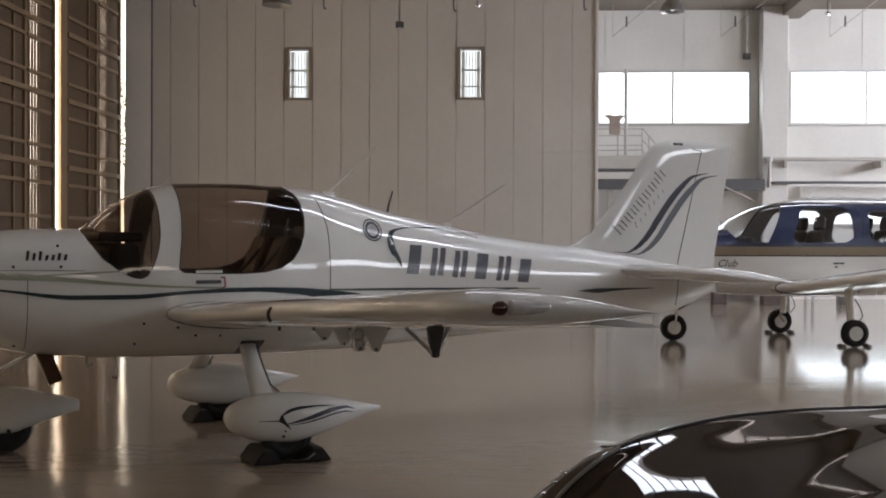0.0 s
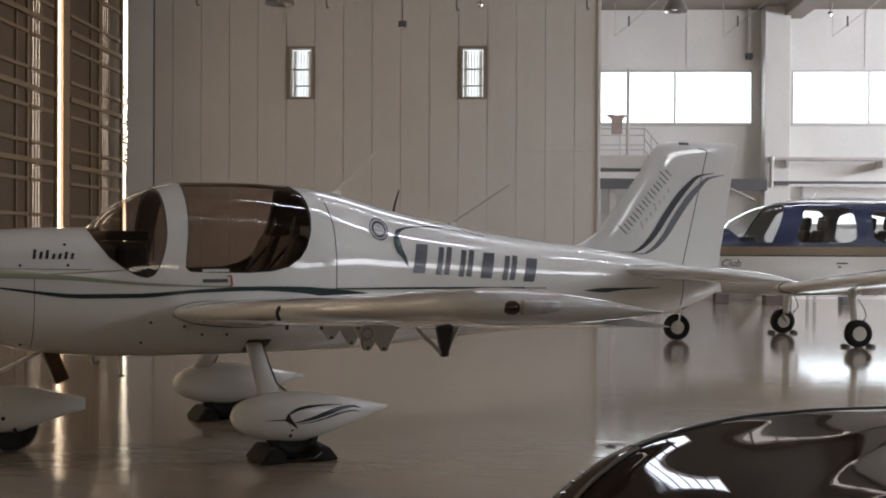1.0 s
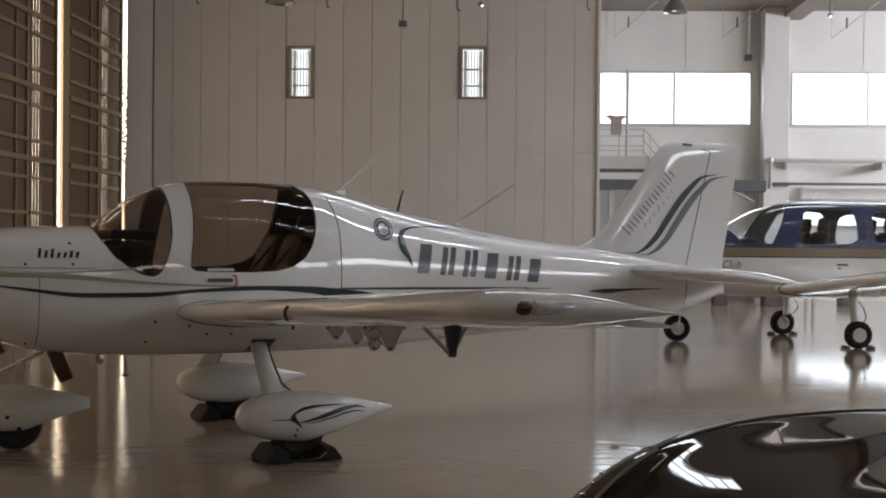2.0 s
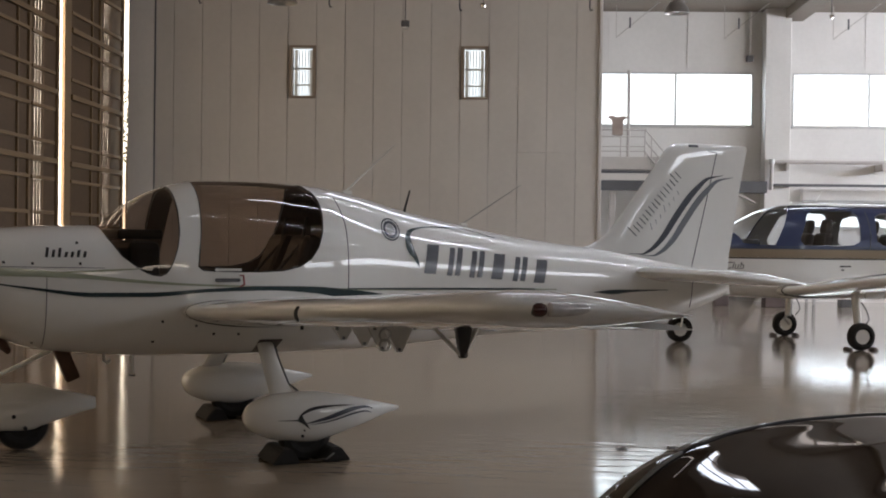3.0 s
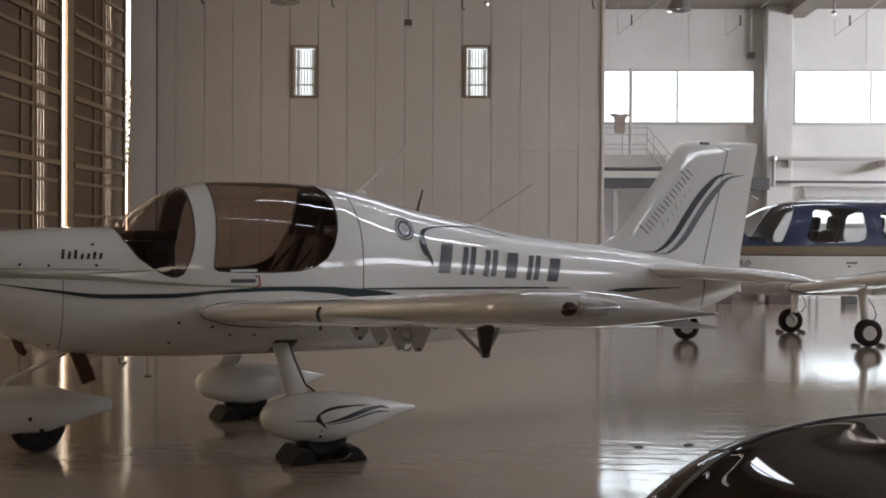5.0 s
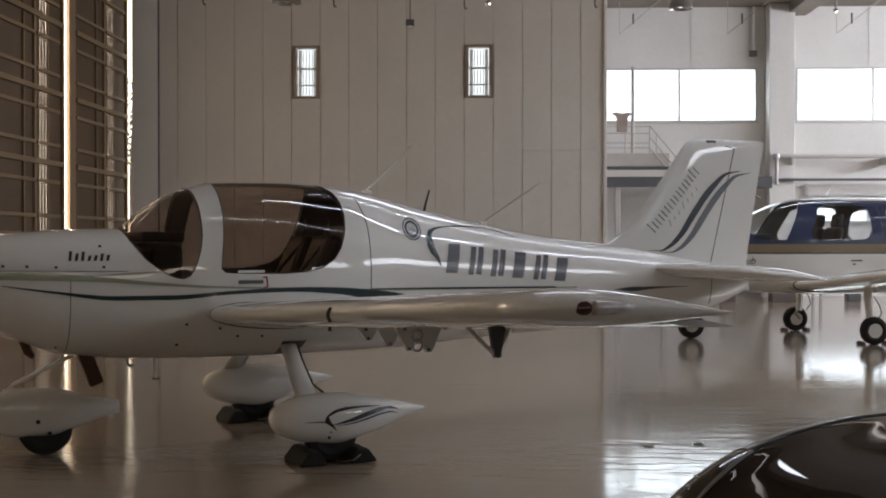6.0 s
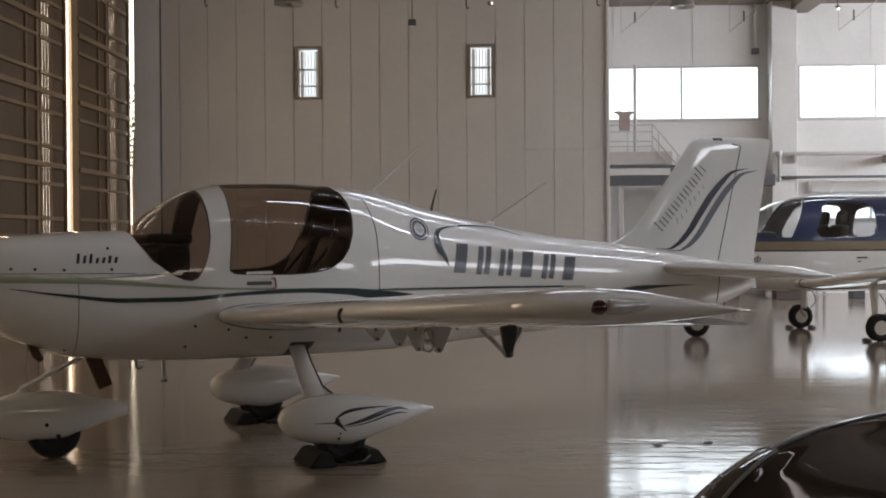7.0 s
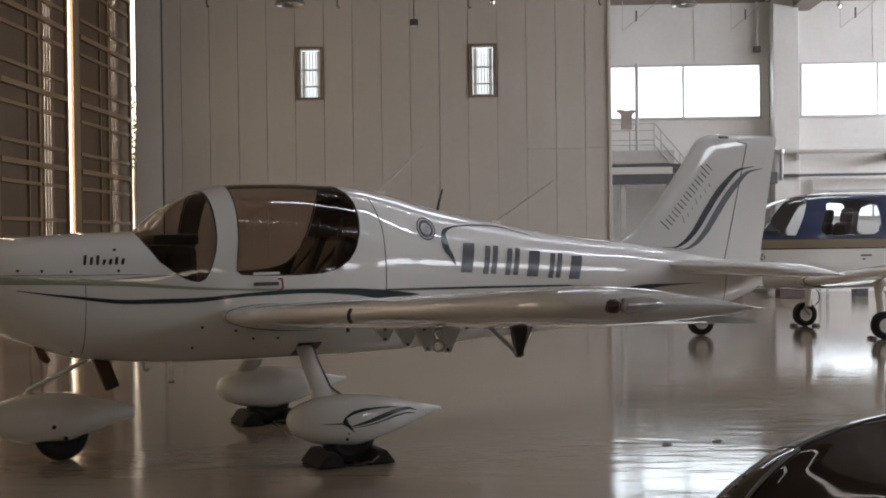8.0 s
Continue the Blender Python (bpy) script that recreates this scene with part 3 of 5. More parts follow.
def pod_mesh(rows, n=26, power=2.2):
    """Streamlined pod: rows of (x, z top, z bottom, half width)."""
    top, bot, wid = [(r[0], r[1]) for r in rows], [(r[0], r[2]) for r in rows], [(r[0], r[3]) for r in rows]
    bm = bmesh.new()
    x0, x1 = rows[0][0], rows[-1][0]
    rings = []
    m = 44
    for k in range(m + 1):
        q = 0.5 * (1 - math.cos(math.pi * k / m)) * 0.6 + k / m * 0.4
        x = x0 + (x1 - x0) * q
        a, b, w = curve_through(top, x), curve_through(bot, x), curve_through(wid, x)
        zc, h = (a + b) / 2, (a - b) / 2
        rings.append([bm.verts.new((x, w * math.copysign(abs(math.cos(t)) ** (2 / power), math.cos(t)), zc + h * math.copysign(abs(math.sin(t)) ** (2 / power), math.sin(t)))) for t in [2 * math.pi * j / n for j in range(n)]])
    for a, b in zip(rings, rings[1:]):
        for j in range(n):
            bm.faces.new((a[j], a[(j + 1) % n], b[(j + 1) % n], b[j]))
    bm.faces.new(rings[0])
    bm.faces.new(rings[-1])
    bmesh.ops.recalc_face_normals(bm, faces=bm.faces[:])
    smooth(bm, 50)
    return bm


def wheel(parent, x, y, r, width, hub=True, hub_mat=None):
    turn = pose(x, y, r, 90, 0, 0)
    w = part("wheel", lathe([(r * 0.52, -width * 0.4), (r * 0.7, -width * 0.5), (r * 0.92, -width * 0.42), (r, -width * 0.2), (r, width * 0.2), (r * 0.92, width * 0.42), (r * 0.7, width * 0.5), (r * 0.52, width * 0.4), (r * 0.52, -width * 0.4)], 36, turn), M_RUBBER, parent, "black rubber tyre")
    if hub:
        h = part("hub", lathe([(0, -width * 0.40), (r * 0.16, -width * 0.42), (r * 0.2, -width * 0.36), (r * 0.54, -width * 0.38), (r * 0.54, width * 0.38), (r * 0.2, width * 0.36), (0, width * 0.40)], 28, turn), hub_mat or M_WHITE, w)
    return w


def chock(x, y, turn, size=1.0, mat=None, label="black rubber wheel chock on the floor"):
    c = thing("wheel_chock", label, "wheel chock", pose(x, y, 0, 0, 0, turn))
    bm = bmesh.new()
    a, b, h = 0.075 * size, 0.14 * size, 0.075 * size
    pts = [(-a, 0.004), (a, 0.004), (a * 0.45, h), (-a * 0.25, h)]
    rows = [[bm.verts.new((px, s * b, pz)) for px, pz in pts] for s in (-1, 1)]
    for k in range(4):
        bm.faces.new((rows[0][k], rows[0][(k + 1) % 4], rows[1][(k + 1) % 4], rows[1][k]))
    bm.faces.new(rows[0])
    bm.faces.new(rows[1])
    bmesh.ops.recalc_face_normals(bm, faces=bm.faces[:])
    bmesh.ops.bevel(bm, geom=bm.edges[:], offset=0.008, segments=2, affect="EDGES")
    part("block", bm, mat or M_RUBBER, c)
    part("rope", tube([(a * 0.3, b, h * 0.6), (a * 0.9, b + 0.03, 0.03), (a * 1.6, b * 0.7, 0.012), (a * 1.5, b * 0.2, 0.010)], 0.006, 6), M_CABLE, c)
    return c


# ---------- the white two-seat aircraft ----------
PLANE_O = (-1.397, 8.685)
PLANE_TURN = 28.0
plane = thing("light_aircraft", "white two-seat low-wing light aircraft parked on glossy floor", "aircraft", pose(*PLANE_O, 0, 0, 0, PLANE_TURN))
HULL = Hull(
    [(-2.12, 1.24), (-2.09, 1.30), (-2.03, 1.345), (-1.92, 1.389), (-1.72, 1.401), (-1.43, 1.42), (-1.15, 1.427), (-1.10, 1.437), (-0.95, 1.562), (-0.73, 1.678), (-0.48, 1.732), (-0.11, 1.739), (0.34, 1.714), (0.573, 1.676), (0.987, 1.570), (1.4, 1.483), (1.87, 1.398), (2.32, 1.340), (2.7, 1.300), (3.2, 1.230), (3.6, 1.165), (3.98, 1.11)],
    [(-2.12, 1.0), (-2.09, 0.93), (-2.03, 0.86), (-1.93, 0.80), (-1.75, 0.722), (-1.53, 0.642), (-1.36, 0.616), (-0.95, 0.582), (-0.5, 0.57), (0.2, 0.568), (0.52, 0.572), (1.0, 0.595), (1.5, 0.63), (2.2, 0.67), (3.0, 0.715), (3.4, 0.75), (3.73, 0.83), (3.98, 0.93)],
    [(-2.12, 0.20), (-2.09, 0.27), (-2.03, 0.35), (-1.9, 0.43), (-1.6, 0.50), (-1.1, 0.555), (-0.6, 0.60), (-0.1, 0.61), (0.3, 0.58), (0.8, 0.47), (1.3, 0.37), (1.9, 0.275), (2.6, 0.19), (3.3, 0.11), (3.98, 0.045)],
    [(-2.12, 1.12), (-1.5, 1.06), (-0.5, 1.02), (0.5, 1.03), (1.5, 1.03), (2.5, 1.0), (3.4, 0.98), (3.98, 1.02)],
    [(-2.12, 2.0), (-1.8, 2.5), (-1.2, 2.6), (-0.6, 2.35), (0.4, 2.35), (1.5, 2.3), (3.98, 2.0)],
)
SCREEN = [(-1.17, 1.44), (-1.13, 1.35), (-1.055, 1.235), (-0.965, 1.163), (-0.915, 1.133), (-0.87, 1.116), (-0.83, 1.112), (-0.795, 1.128), (-0.77, 1.163), (-0.748, 1.21), (-0.722, 1.29), (-0.706, 1.38), (-0.70, 1.53), (-0.702, 1.66), (-0.695, 1.72), (-0.67, 1.95), (-1.3, 1.95), (-1.2, 1.46)]
WINDOW_LOW = [(-0.555, 1.728), (-0.557, 1.62), (-0.562, 1.50), (-0.575, 1.36), (-0.592, 1.24), (-0.598, 1.17), (-0.57, 1.148), (-0.45, 1.141), (-0.20, 1.138), (-0.05, 1.146), (0.06, 1.172), (0.145, 1.225), (0.20, 1.30), (0.238, 1.40), (0.255, 1.51), (0.253, 1.60), (0.235, 1.665), (0.20, 1.712)]
WINDOW = WINDOW_LOW + [(0.18, 1.95), (-0.56, 1.95)]
skin, panes, liner = hull_meshes(HULL, -2.12, 3.98, 230, 64, [("windscreen", SCREEN, True), ("side_window", WINDOW, True)])
part("fuselage", skin, M_WHITE, plane)
for nm, bm, sides in panes:
    p = part(nm, bm, M_TINT, plane, "dark tinted curved canopy glass")
part("cabin_lining", liner, M_LINER, plane, "dark brown cabin lining")
nose = bmesh.new()
add_lathe(nose, [(0.0, 0.0), (0.05, 0.02), (0.10, 0.09), (0.125, 0.2)], 24, pose(-2.32, 0, 1.13, 0, 90, 0))
smooth(nose)
part("spinner", nose, M_WHITE, plane)
bm = bmesh.new()
add_box(bm, -2.21, -2.17, -0.055, 0.055, 1.13, 1.95, 0.01)
add_box(bm, -2.21, -2.17, -0.055, 0.055, 0.31, 1.13, 0.01)
part("propeller", bm, M_BLACK, plane, "black two-blade propeller")
part("cowl_face", box(-2.118, -2.10, -0.17, 0.17, 1.02, 1.22, 0.01), M_BLACK, plane)
# seals round the glass
for side in (-1, 1):
    part("window_seal", hull_line(HULL, WINDOW_LOW, 0.004, side, closed=False), M_BLACK, plane)
    part("windscreen_seal", hull_line(HULL, SCREEN[1:15], 0.004, side, closed=False), M_BLACK, plane)
bm = bmesh.new()
prev = None
for k in range(25):
    u = -0.60 + 0.86 * k / 24
    col = [bm.verts.new(HULL.point(u, math.pi / 2 * q, sd, -0.014)) for sd, q in ((-1, 0.88), (-1, 0.91), (-1, 0.94), (-1, 0.97), (1, 1.0), (1, 0.97), (1, 0.94), (1, 0.91), (1, 0.88))]
    if prev:
        for a in range(8):
            bm.faces.new((prev[a], col[a], col[a + 1], prev[a + 1]))
    prev = col
bmesh.ops.recalc_face_normals(bm, faces=bm.faces[:])
smooth(bm)
part("headliner", bm, M_LINER, plane, "dark brown headliner")
# cabin
for y in (-0.25, 0.25):
    s = part("seat", box(-0.40, 0.10, y - 0.19, y + 0.19, 0.735, 0.88, 0.04), M_LEATHER, plane)
    bm = bmesh.new()
    add_box(bm, -0.06, 0.07, -0.19, 0.19, 0.0, 0.62, 0.05)
    part("seat_back", bm, M_LEATHER, plane, m=pose(0.0, y, 0.80, 0, 22, 0))
    part("seat_belt", tube([(0.20, y * 0.9 - 0.1, 1.50), (0.16, y * 0.9 - 0.09, 1.32), (-0.02, y * 0.9 - 0.1, 1.12)], 0.012, 6), M_CABLE, plane)
bm = box(-1.0, -0.80, -0.46, 0.46, 0.95, 1.33, 0.05)
part("instrument_panel", bm, M_BLACK, plane)
bm = box(-1.05, -0.77, -0.36, 0.36, 1.335, 1.40, 0.02)
part("glareshield", bm, M_BLACK, plane)
part("cabin_floor", box(-1.1, 0.5, -0.34, 0.34, 0.70, 0.73), M_LINER, plane)
part("rear_bulkhead", box(0.46, 0.48, -0.36, 0.36, 0.74, 1.45, 0.008), M_LINER, plane)
part("control_stick", tube([(-0.55, 0, 0.72), (-0.60, 0, 1.1)], 0.015, 8), M_BLACK, plane)
# joints
part("door_seam", hull_line(HULL, [(0.385, 1.63), (0.397, 1.56), (0.414, 1.44), (0.412, 1.2), (0.405, 0.90)], 0.0035, -1, False), M_GREYDECAL, plane)
part("cowl_seam", hull_line(HULL, [(-1.49, 1.14), (-1.49, 0.9), (-1.49, 0.66)], 0.0025, -1, False), M_GREYDECAL, plane)
part("cowl_split", hull_line(HULL, [(-2.05, 1.17), (-1.6, 1.165), (-1.16, 1.16)], 0.002, -1, False), M_GREYDECAL, plane)
for side in (-1, 1):
    part("green_stripe", hull_patch(HULL, [(-2.06, 1.118, 1.162), (-1.7, 1.11, 1.158), (-1.34, 1.098, 1.128), (-1.0, 1.072, 1.092), (-0.66, 1.052, 1.066), (-0.15, 1.036, 1.046), (0.5, 1.012, 1.026), (1.3, 1.002, 1.014), (2.2, 0.99, 1.0)], side), M_GREEN, plane, "pale green stripe")
    part("green_stripe", hull_patch(HULL, [(-1.5, 1.128, 1.133), (-1.3, 1.132, 1.142), (-1.1, 1.142, 1.153), (-0.95, 1.152, 1.158)], side, 0.0035), M_GREEN, plane)
    part("dark_stripe", hull_patch(HULL, [(-1.87, 1.078, 1.082), (-1.6, 1.034, 1.048), (-1.21, 0.985, 1.012), (-0.9, 0.984, 1.012), (-0.52, 1.012, 1.034), (-0.15, 1.02, 1.048), (0.16, 1.0, 1.042), (0.40, 0.966, 1.022), (0.55, 0.972, 1.006), (0.68, 0.984, 0.986)], side, 0.004), M_DKGREEN, plane, "dark tapered stripe")
    part("dark_stripe", hull_patch(HULL, [(0.40, 1.022, 1.030), (1.2, 1.006, 1.020), (2.0, 0.994, 1.006)], side, 0.0045), M_DKGREEN, plane)
    part("tail_stripe", hull_patch(HULL, [(2.56, 0.968, 0.971), (2.76, 0.950, 0.986), (2.90, 0.962, 0.984), (3.08, 0.970, 0.983), (3.32, 0.976, 0.979)], side, 0.004), M_DKGREEN, plane)
    # registration, as plain slanted bars
    for k in range(6):
        u = 1.0 + 0.193 * k
        z0 = 1.122 - 0.0150 * k
        h = 0.20 - 0.006 * k
        lean = 0.05
        n_strokes = 2 if k in (1, 2, 4) else 1
        wdt = 0.10 if n_strokes == 1 else 0.045
        for q in range(n_strokes):
            uu = u + 0.02 + q * 0.068
            part("registration_bar", hull_sheet(HULL, [(uu, z0), (uu + wdt, z0 - 0.005), (uu + wdt + lean, z0 + h - 0.005), (uu + lean, z0 + h)], side), M_GREYDECAL, plane)
    # sickle stripe in front of it
    part("sickle_stripe", hull_patch(HULL, [(0.885, 1.30, 1.36), (0.905, 1.255, 1.400), (0.93, 1.235, 1.420), (0.945, 1.215, 1.300), (0.975, 1.172, 1.228), (0.985, 1.165, 1.19)], side, 0.004), M_DKGREEN, plane)
    part("sickle_stripe", hull_patch(HULL, [(0.915, 1.36, 1.415), (0.96, 1.408, 1.428), (1.05, 1.432, 1.442), (1.2, 1.44, 1.448), (1.4, 1.434, 1.440), (1.7, 1.37, 1.373)], side, 0.0042), M_DKGREEN, plane)
    # brand writing on the cowl, as plain strokes
    for k, hgt in enumerate((0.058, 0.045, 0.055, 0.032, 0.034, 0.044, 0.036)):
        u = -1.50 + 0.036 * k
        part("brand_stroke", hull_sheet(HULL, [(u, 1.222), (u + 0.017, 1.222), (u + 0.027, 1.222 + hgt), (u + 0.010, 1.222 + hgt)], side, n=2), M_BLACK, plane)
    for u, z in ((-2.0, 1.20), (-1.86, 1.195), (-1.73, 1.192), (-1.57, 1.186), (-1.30, 1.186), (-1.31, 1.31), (-1.55, 0.70), (-0.81, 0.83), (-0.85, 0.70), (-0.60, 0.80), (-0.48, 0.745), (-0.32, 0.74)):
        p0 = HULL.on(u, z, side)
        n0 = Vector((0, side, 0))
        part("fastener", tube([p0 - n0 * 0.004, p0 + n0 * 0.006], 0.009, 8), M_BLACK, plane)
# roundel
c0 = HULL.on(0.775, 1.42, -1)
for r0, r1, mt in ((0.0, 0.035, M_STEEL), (0.04, 0.06, M_GREYDECAL), (0.068, 0.078, M_GREYDECAL)):
    bm = bmesh.new()
    ring = []
    for k in range(28):
        a = 2 * math.pi * k / 28
        ring.append([bm.verts.new(HULL.on(0.775 + r * math.cos(a), 1.42 + r * math.sin(a), -1, 0.005)) for r in (r0, r1)])
    for a, b in zip(ring, ring[1:] + ring[:1]):
        bm.faces.new((a[0], a[1], b[1], b[0]))
    bmesh.ops.remove_doubles(bm, verts=bm.verts[:], dist=0.0005)
    part("fuel_cap" if mt is M_STEEL else "emblem_ring", bm, mt, plane)
# door handle, latch and step light
hp = HULL.on(-0.42, 1.085, -1)
hd = part("door_handle", box(-0.50, -0.34, hp.y - 0.018, hp.y - 0.004, 1.076, 1.098, 0.005), M_DARKSTEEL, plane, "dark grey metal door handle")
part("pin", tube([(-0.34, hp.y - 0.01, 1.115), (-0.325, hp.y - 0.03, 1.118), (-0.318, hp.y - 0.03, 1.06), (-0.34, hp.y - 0.015, 1.045)], 0.006, 6), M_PULL, hd, "thin red pull pin")
wp = HULL.on(-0.42, 1.15, -1)
part("window_latch", box(-0.50, -0.33, wp.y - 0.012, wp.y + 0.004, 1.142, 1.160, 0.004), M_WHITE, plane)
# antennas
part("antenna_base", box(0.56, 0.64, -0.02, 0.02, 1.655, 1.70, 0.012), M_WHITE, plane)
part("antenna", tube([(0.59, -0.005, 1.69), (0.96, -0.005, 2.03)], [0.009, 0.005], 6), M_WHITE, plane, "thin pale whip antenna")
part("antenna_base", box(1.50, 1.56, -0.02, 0.02, 1.44, 1.485, 0.01), M_WHITE, plane)
part("antenna", tube([(1.53, 0.005, 1.48), (2.02, 0.005, 1.78)], [0.006, 0.003], 6), M_STEEL, plane)
part("antenna", tube([(1.05, 0.0, 1.545), (1.06, 0.0, 1.60), (1.093, 0.0, 1.712)], [0.012, 0.009, 0.006], 8), M_BLACK, plane, "short black blade antenna")

# wings
def wing_rows(s):
    rows = [(0.30, -0.74, 1.36, 0.862, 0.165), (0.62, -0.69, 1.27, 0.872, 0.165)]
    for k in range(1, 9):
        q = k / 8
        rows.append((0.62 + 3.43 * q, -0.69 + 0.20 * q, 1.27 - 0.31 * q, 0.872 + 0.225 * q, 0.165 - 0.020 * q))
    rows += [(4.11, -0.475, 0.925, 1.099, 0.138), (4.16, -0.44, 0.875, 1.102, 0.124), (4.21, -0.385, 0.80, 1.104, 0.098), (4.245, -0.30, 0.69, 1.105, 0.06), (4.26, -0.19, 0.52, 1.104, 0.02)]
    return [(s * y, le, c, z, t) for y, le, c, z, t in rows]


for s in (-1, 1):
    w = part("wing", wing_mesh(wing_rows(s), rise=0.055), M_WHITE, plane)
    sec = airfoil(22)
    # seam at the root fairing and panel joint
    for yy, r0 in ((0.64, 0.0035),):
        q = (yy - 0.62) / 3.43
        le, c, z, t = -0.69 + 0.20 * q, 1.27 - 0.31 * q, 0.872 + 0.225 * q, (0.165 - 0.02 * q)
        part("wing_seam", tube([(le + c * x, s * yy, z + t * h * 1.004 - 0.055 * c * (x - 0.3)) for x, h in sec], r0, 5), M_BLACK if yy < 1 else M_GREYDECAL, w)
    ail = [(s * (2.45 + 1.55 * k / 4), 0.33 - 0.09 * k / 4, 0.35, 0.910 + 0.116 * k / 4, 0.032) for k in range(5)]
    part("aileron", wing_mesh(ail, 10, rise=0.10), M_WHITE, w)
    flap = [(s * (0.70 + 1.70 * k / 4), 0.33 - 0.05 * k / 4, 0.28, 0.795 + 0.112 * k / 4, 0.035) for k in range(5)]
    part("flap", wing_mesh(flap, 10, rise=0.14), M_WHITE, w)
    # navigation light behind a clear cover
    lamp = part("navigation_light", lathe([(0.0, -0.03), (0.016, -0.026), (0.025, -0.010), (0.027, 0.012), (0.022, 0.026), (0.0, 0.03)], 18, pose(-0.285, s * 4.232, 1.11, 0, 90, 0)), M_RED if s < 0 else paint("green_lens", (0.01, 0.15, 0.05), 0.12), w, "dark red wingtip lens" if s < 0 else "green wingtip lens")
    part("strobe_cover", pod_mesh([(-0.215, 1.117, 1.103, 0.004), (-0.20, 1.138, 1.084, 0.028), (-0.12, 1.137, 1.085, 0.03), (-0.05, 1.128, 1.094, 0.02), (-0.02, 1.115, 1.106, 0.004)], 16), M_LENS, w, "clear plastic strobe cover", m=pose(-0.045, s * 4.245, 0))
    # tie-down ring, stall tab, panel plates
    ring = [(-0.19 + 0.028 * math.sin(a), s * 2.61, 0.905 - 0.012 + 0.028 * math.cos(a)) for a in [2 * math.pi * k / 14 for k in range(15)]]
    part("tie_down_ring", tube(ring, 0.006, 6), M_STEEL, w)
    part("tie_down_ring", tube([(x, y, z - 0.05) for x, y, z in ring], 0.006, 6), M_STEEL, w)
    crescent = [(-0.60 - 0.035 * math.cos(a), s * 2.585, 1.0 + 0.04 * math.sin(a)) for a in [radians(-60 + 12 * k) for k in range(11)]]
    part("stall_tab", tube(crescent, [0.004] + [0.009] * 9 + [0.004], 6), M_BLACK, w)
    # flap and aileron arms below the trailing edge
    for yy, uu, deep, mt, wd in ((0.95, 0.22, 0.11, M_WHITE, 0.012), (1.25, 0.24, 0.14, M_WHITE, 0.012), (1.62, 0.20, 0.16, M_WHITE, 0.012), (2.05, 0.12, 0.155, M_WHITE, 0.012), (2.92, 0.08, 0.16, M_DARKSTEEL, 0.014)):
        q = (yy - 0.62) / 3.43
        z = 0.872 + 0.225 * q - 0.062
        bm = bmesh.new()
        if mt is M_DARKSTEEL:
            rows2 = [[bm.verts.new((a, s * (yy + o), b)) for a, b in [(uu - 0.05, z), (uu + 0.045, z), (uu + 0.012, z - deep), (uu - 0.02, z - deep)]] for o in (-wd, wd)]
        else:
            rows2 = [[bm.verts.new((a, s * (yy + o), b)) for a, b in [(uu - 0.10, z + 0.012), (uu + 0.11, z + 0.012), (uu + 0.025, z - deep), (uu - 0.005, z - deep)]] for o in (-wd, wd)]
        for k in range(4):
            bm.faces.new((rows2[0][k], rows2[0][(k + 1) % 4], rows2[1][(k + 1) % 4], rows2[1][k]))
        bm.faces.new(rows2[0])
        bm.faces.new(rows2[1])
        bmesh.ops.recalc_face_normals(bm, faces=bm.faces[:])
        bmesh.ops.bevel(bm, geom=bm.edges[:], offset=0.004, segments=1, affect="EDGES")
        arm = part("hinge_arm", bm, mt, w, "dark hinge arm" if mt is M_DARKSTEEL else "")
        part("bolt", tube([(uu + 0.005, s * yy - 0.02, z - deep + 0.015), (uu + 0.005, s * yy + 0.02, z - deep + 0.015)], 0.010, 8), M_DARKSTEEL, arm)
        if mt is M_DARKSTEEL:
            part("brace", tube([(uu - 0.17, s * yy, z), (uu - 0.01, s * yy, z - deep + 0.01)], 0.010, 6), M_WHITE, arm)
            part("brace", tube([(uu + 0.08, s * yy, z), (uu + 0.0, s * yy, z - deep + 0.01)], 0.012, 6), M_WHITE, arm)
    for k in range(5):
        part("screw", tube([(-0.30 + 0.1 * k, s * (1.7 + 0.28 * k), 0.872 + 0.0656 * (1.08 + 0.28 * k) - 0.090), (-0.30 + 0.1 * k, s * (1.7 + 0.28 * k), 0.872 + 0.0656 * (1.08 + 0.28 * k) - 0.06)], 0.010, 8), M_BLACK, w)

# fin, rudder and stabiliser
def fin_mesh(outline, half, edge=0.012):
    """Upright surface: rows from low to high of (z, leading x, trailing x)."""
    bm = bmesh.new()
    rings = []
    sec = airfoil(14)
    for z, a, b, h in outline:
        rings.append([bm.verts.new((a + (b - a) * x, (q - 0.10 * x * (1 - x)) * h, z)) for x, q in sec])
    for p, q in zip(rings, rings[1:]):
        for k in range(len(sec)):
            bm.faces.new((p[k], p[(k + 1) % len(sec)], q[(k + 1) % len(sec)], q[k]))
    bm.faces.new(rings[0])
    bm.faces.new(rings[-1])
    bmesh.ops.recalc_face_normals(bm, faces=bm.faces[:])
    smooth(bm, 50)
    return bm


FIN = [(1.10, 2.20, 4.00, 0.10), (1.25, 2.42, 4.012, 0.09), (1.30, 2.56, 4.02, 0.085), (1.34, 2.67, 4.03, 0.08), (1.42, 2.80, 4.045, 0.077), (1.60, 2.955, 4.075, 0.072), (1.88, 3.178, 4.13, 0.066), (2.05, 3.305, 4.165, 0.06), (2.11, 3.352, 4.18, 0.055), (2.145, 3.40, 4.185, 0.042), (2.165, 3.46, 4.18, 0.02), (2.172, 3.55, 4.13, 0.006)]
fin = part("fin", fin_mesh(FIN, 0), M_WHITE, plane)
part("rudder_post", fin_mesh([(0.93, 3.60, 4.03, 0.05), (1.105, 3.58, 4.0, 0.06)], 0), M_WHITE, plane)


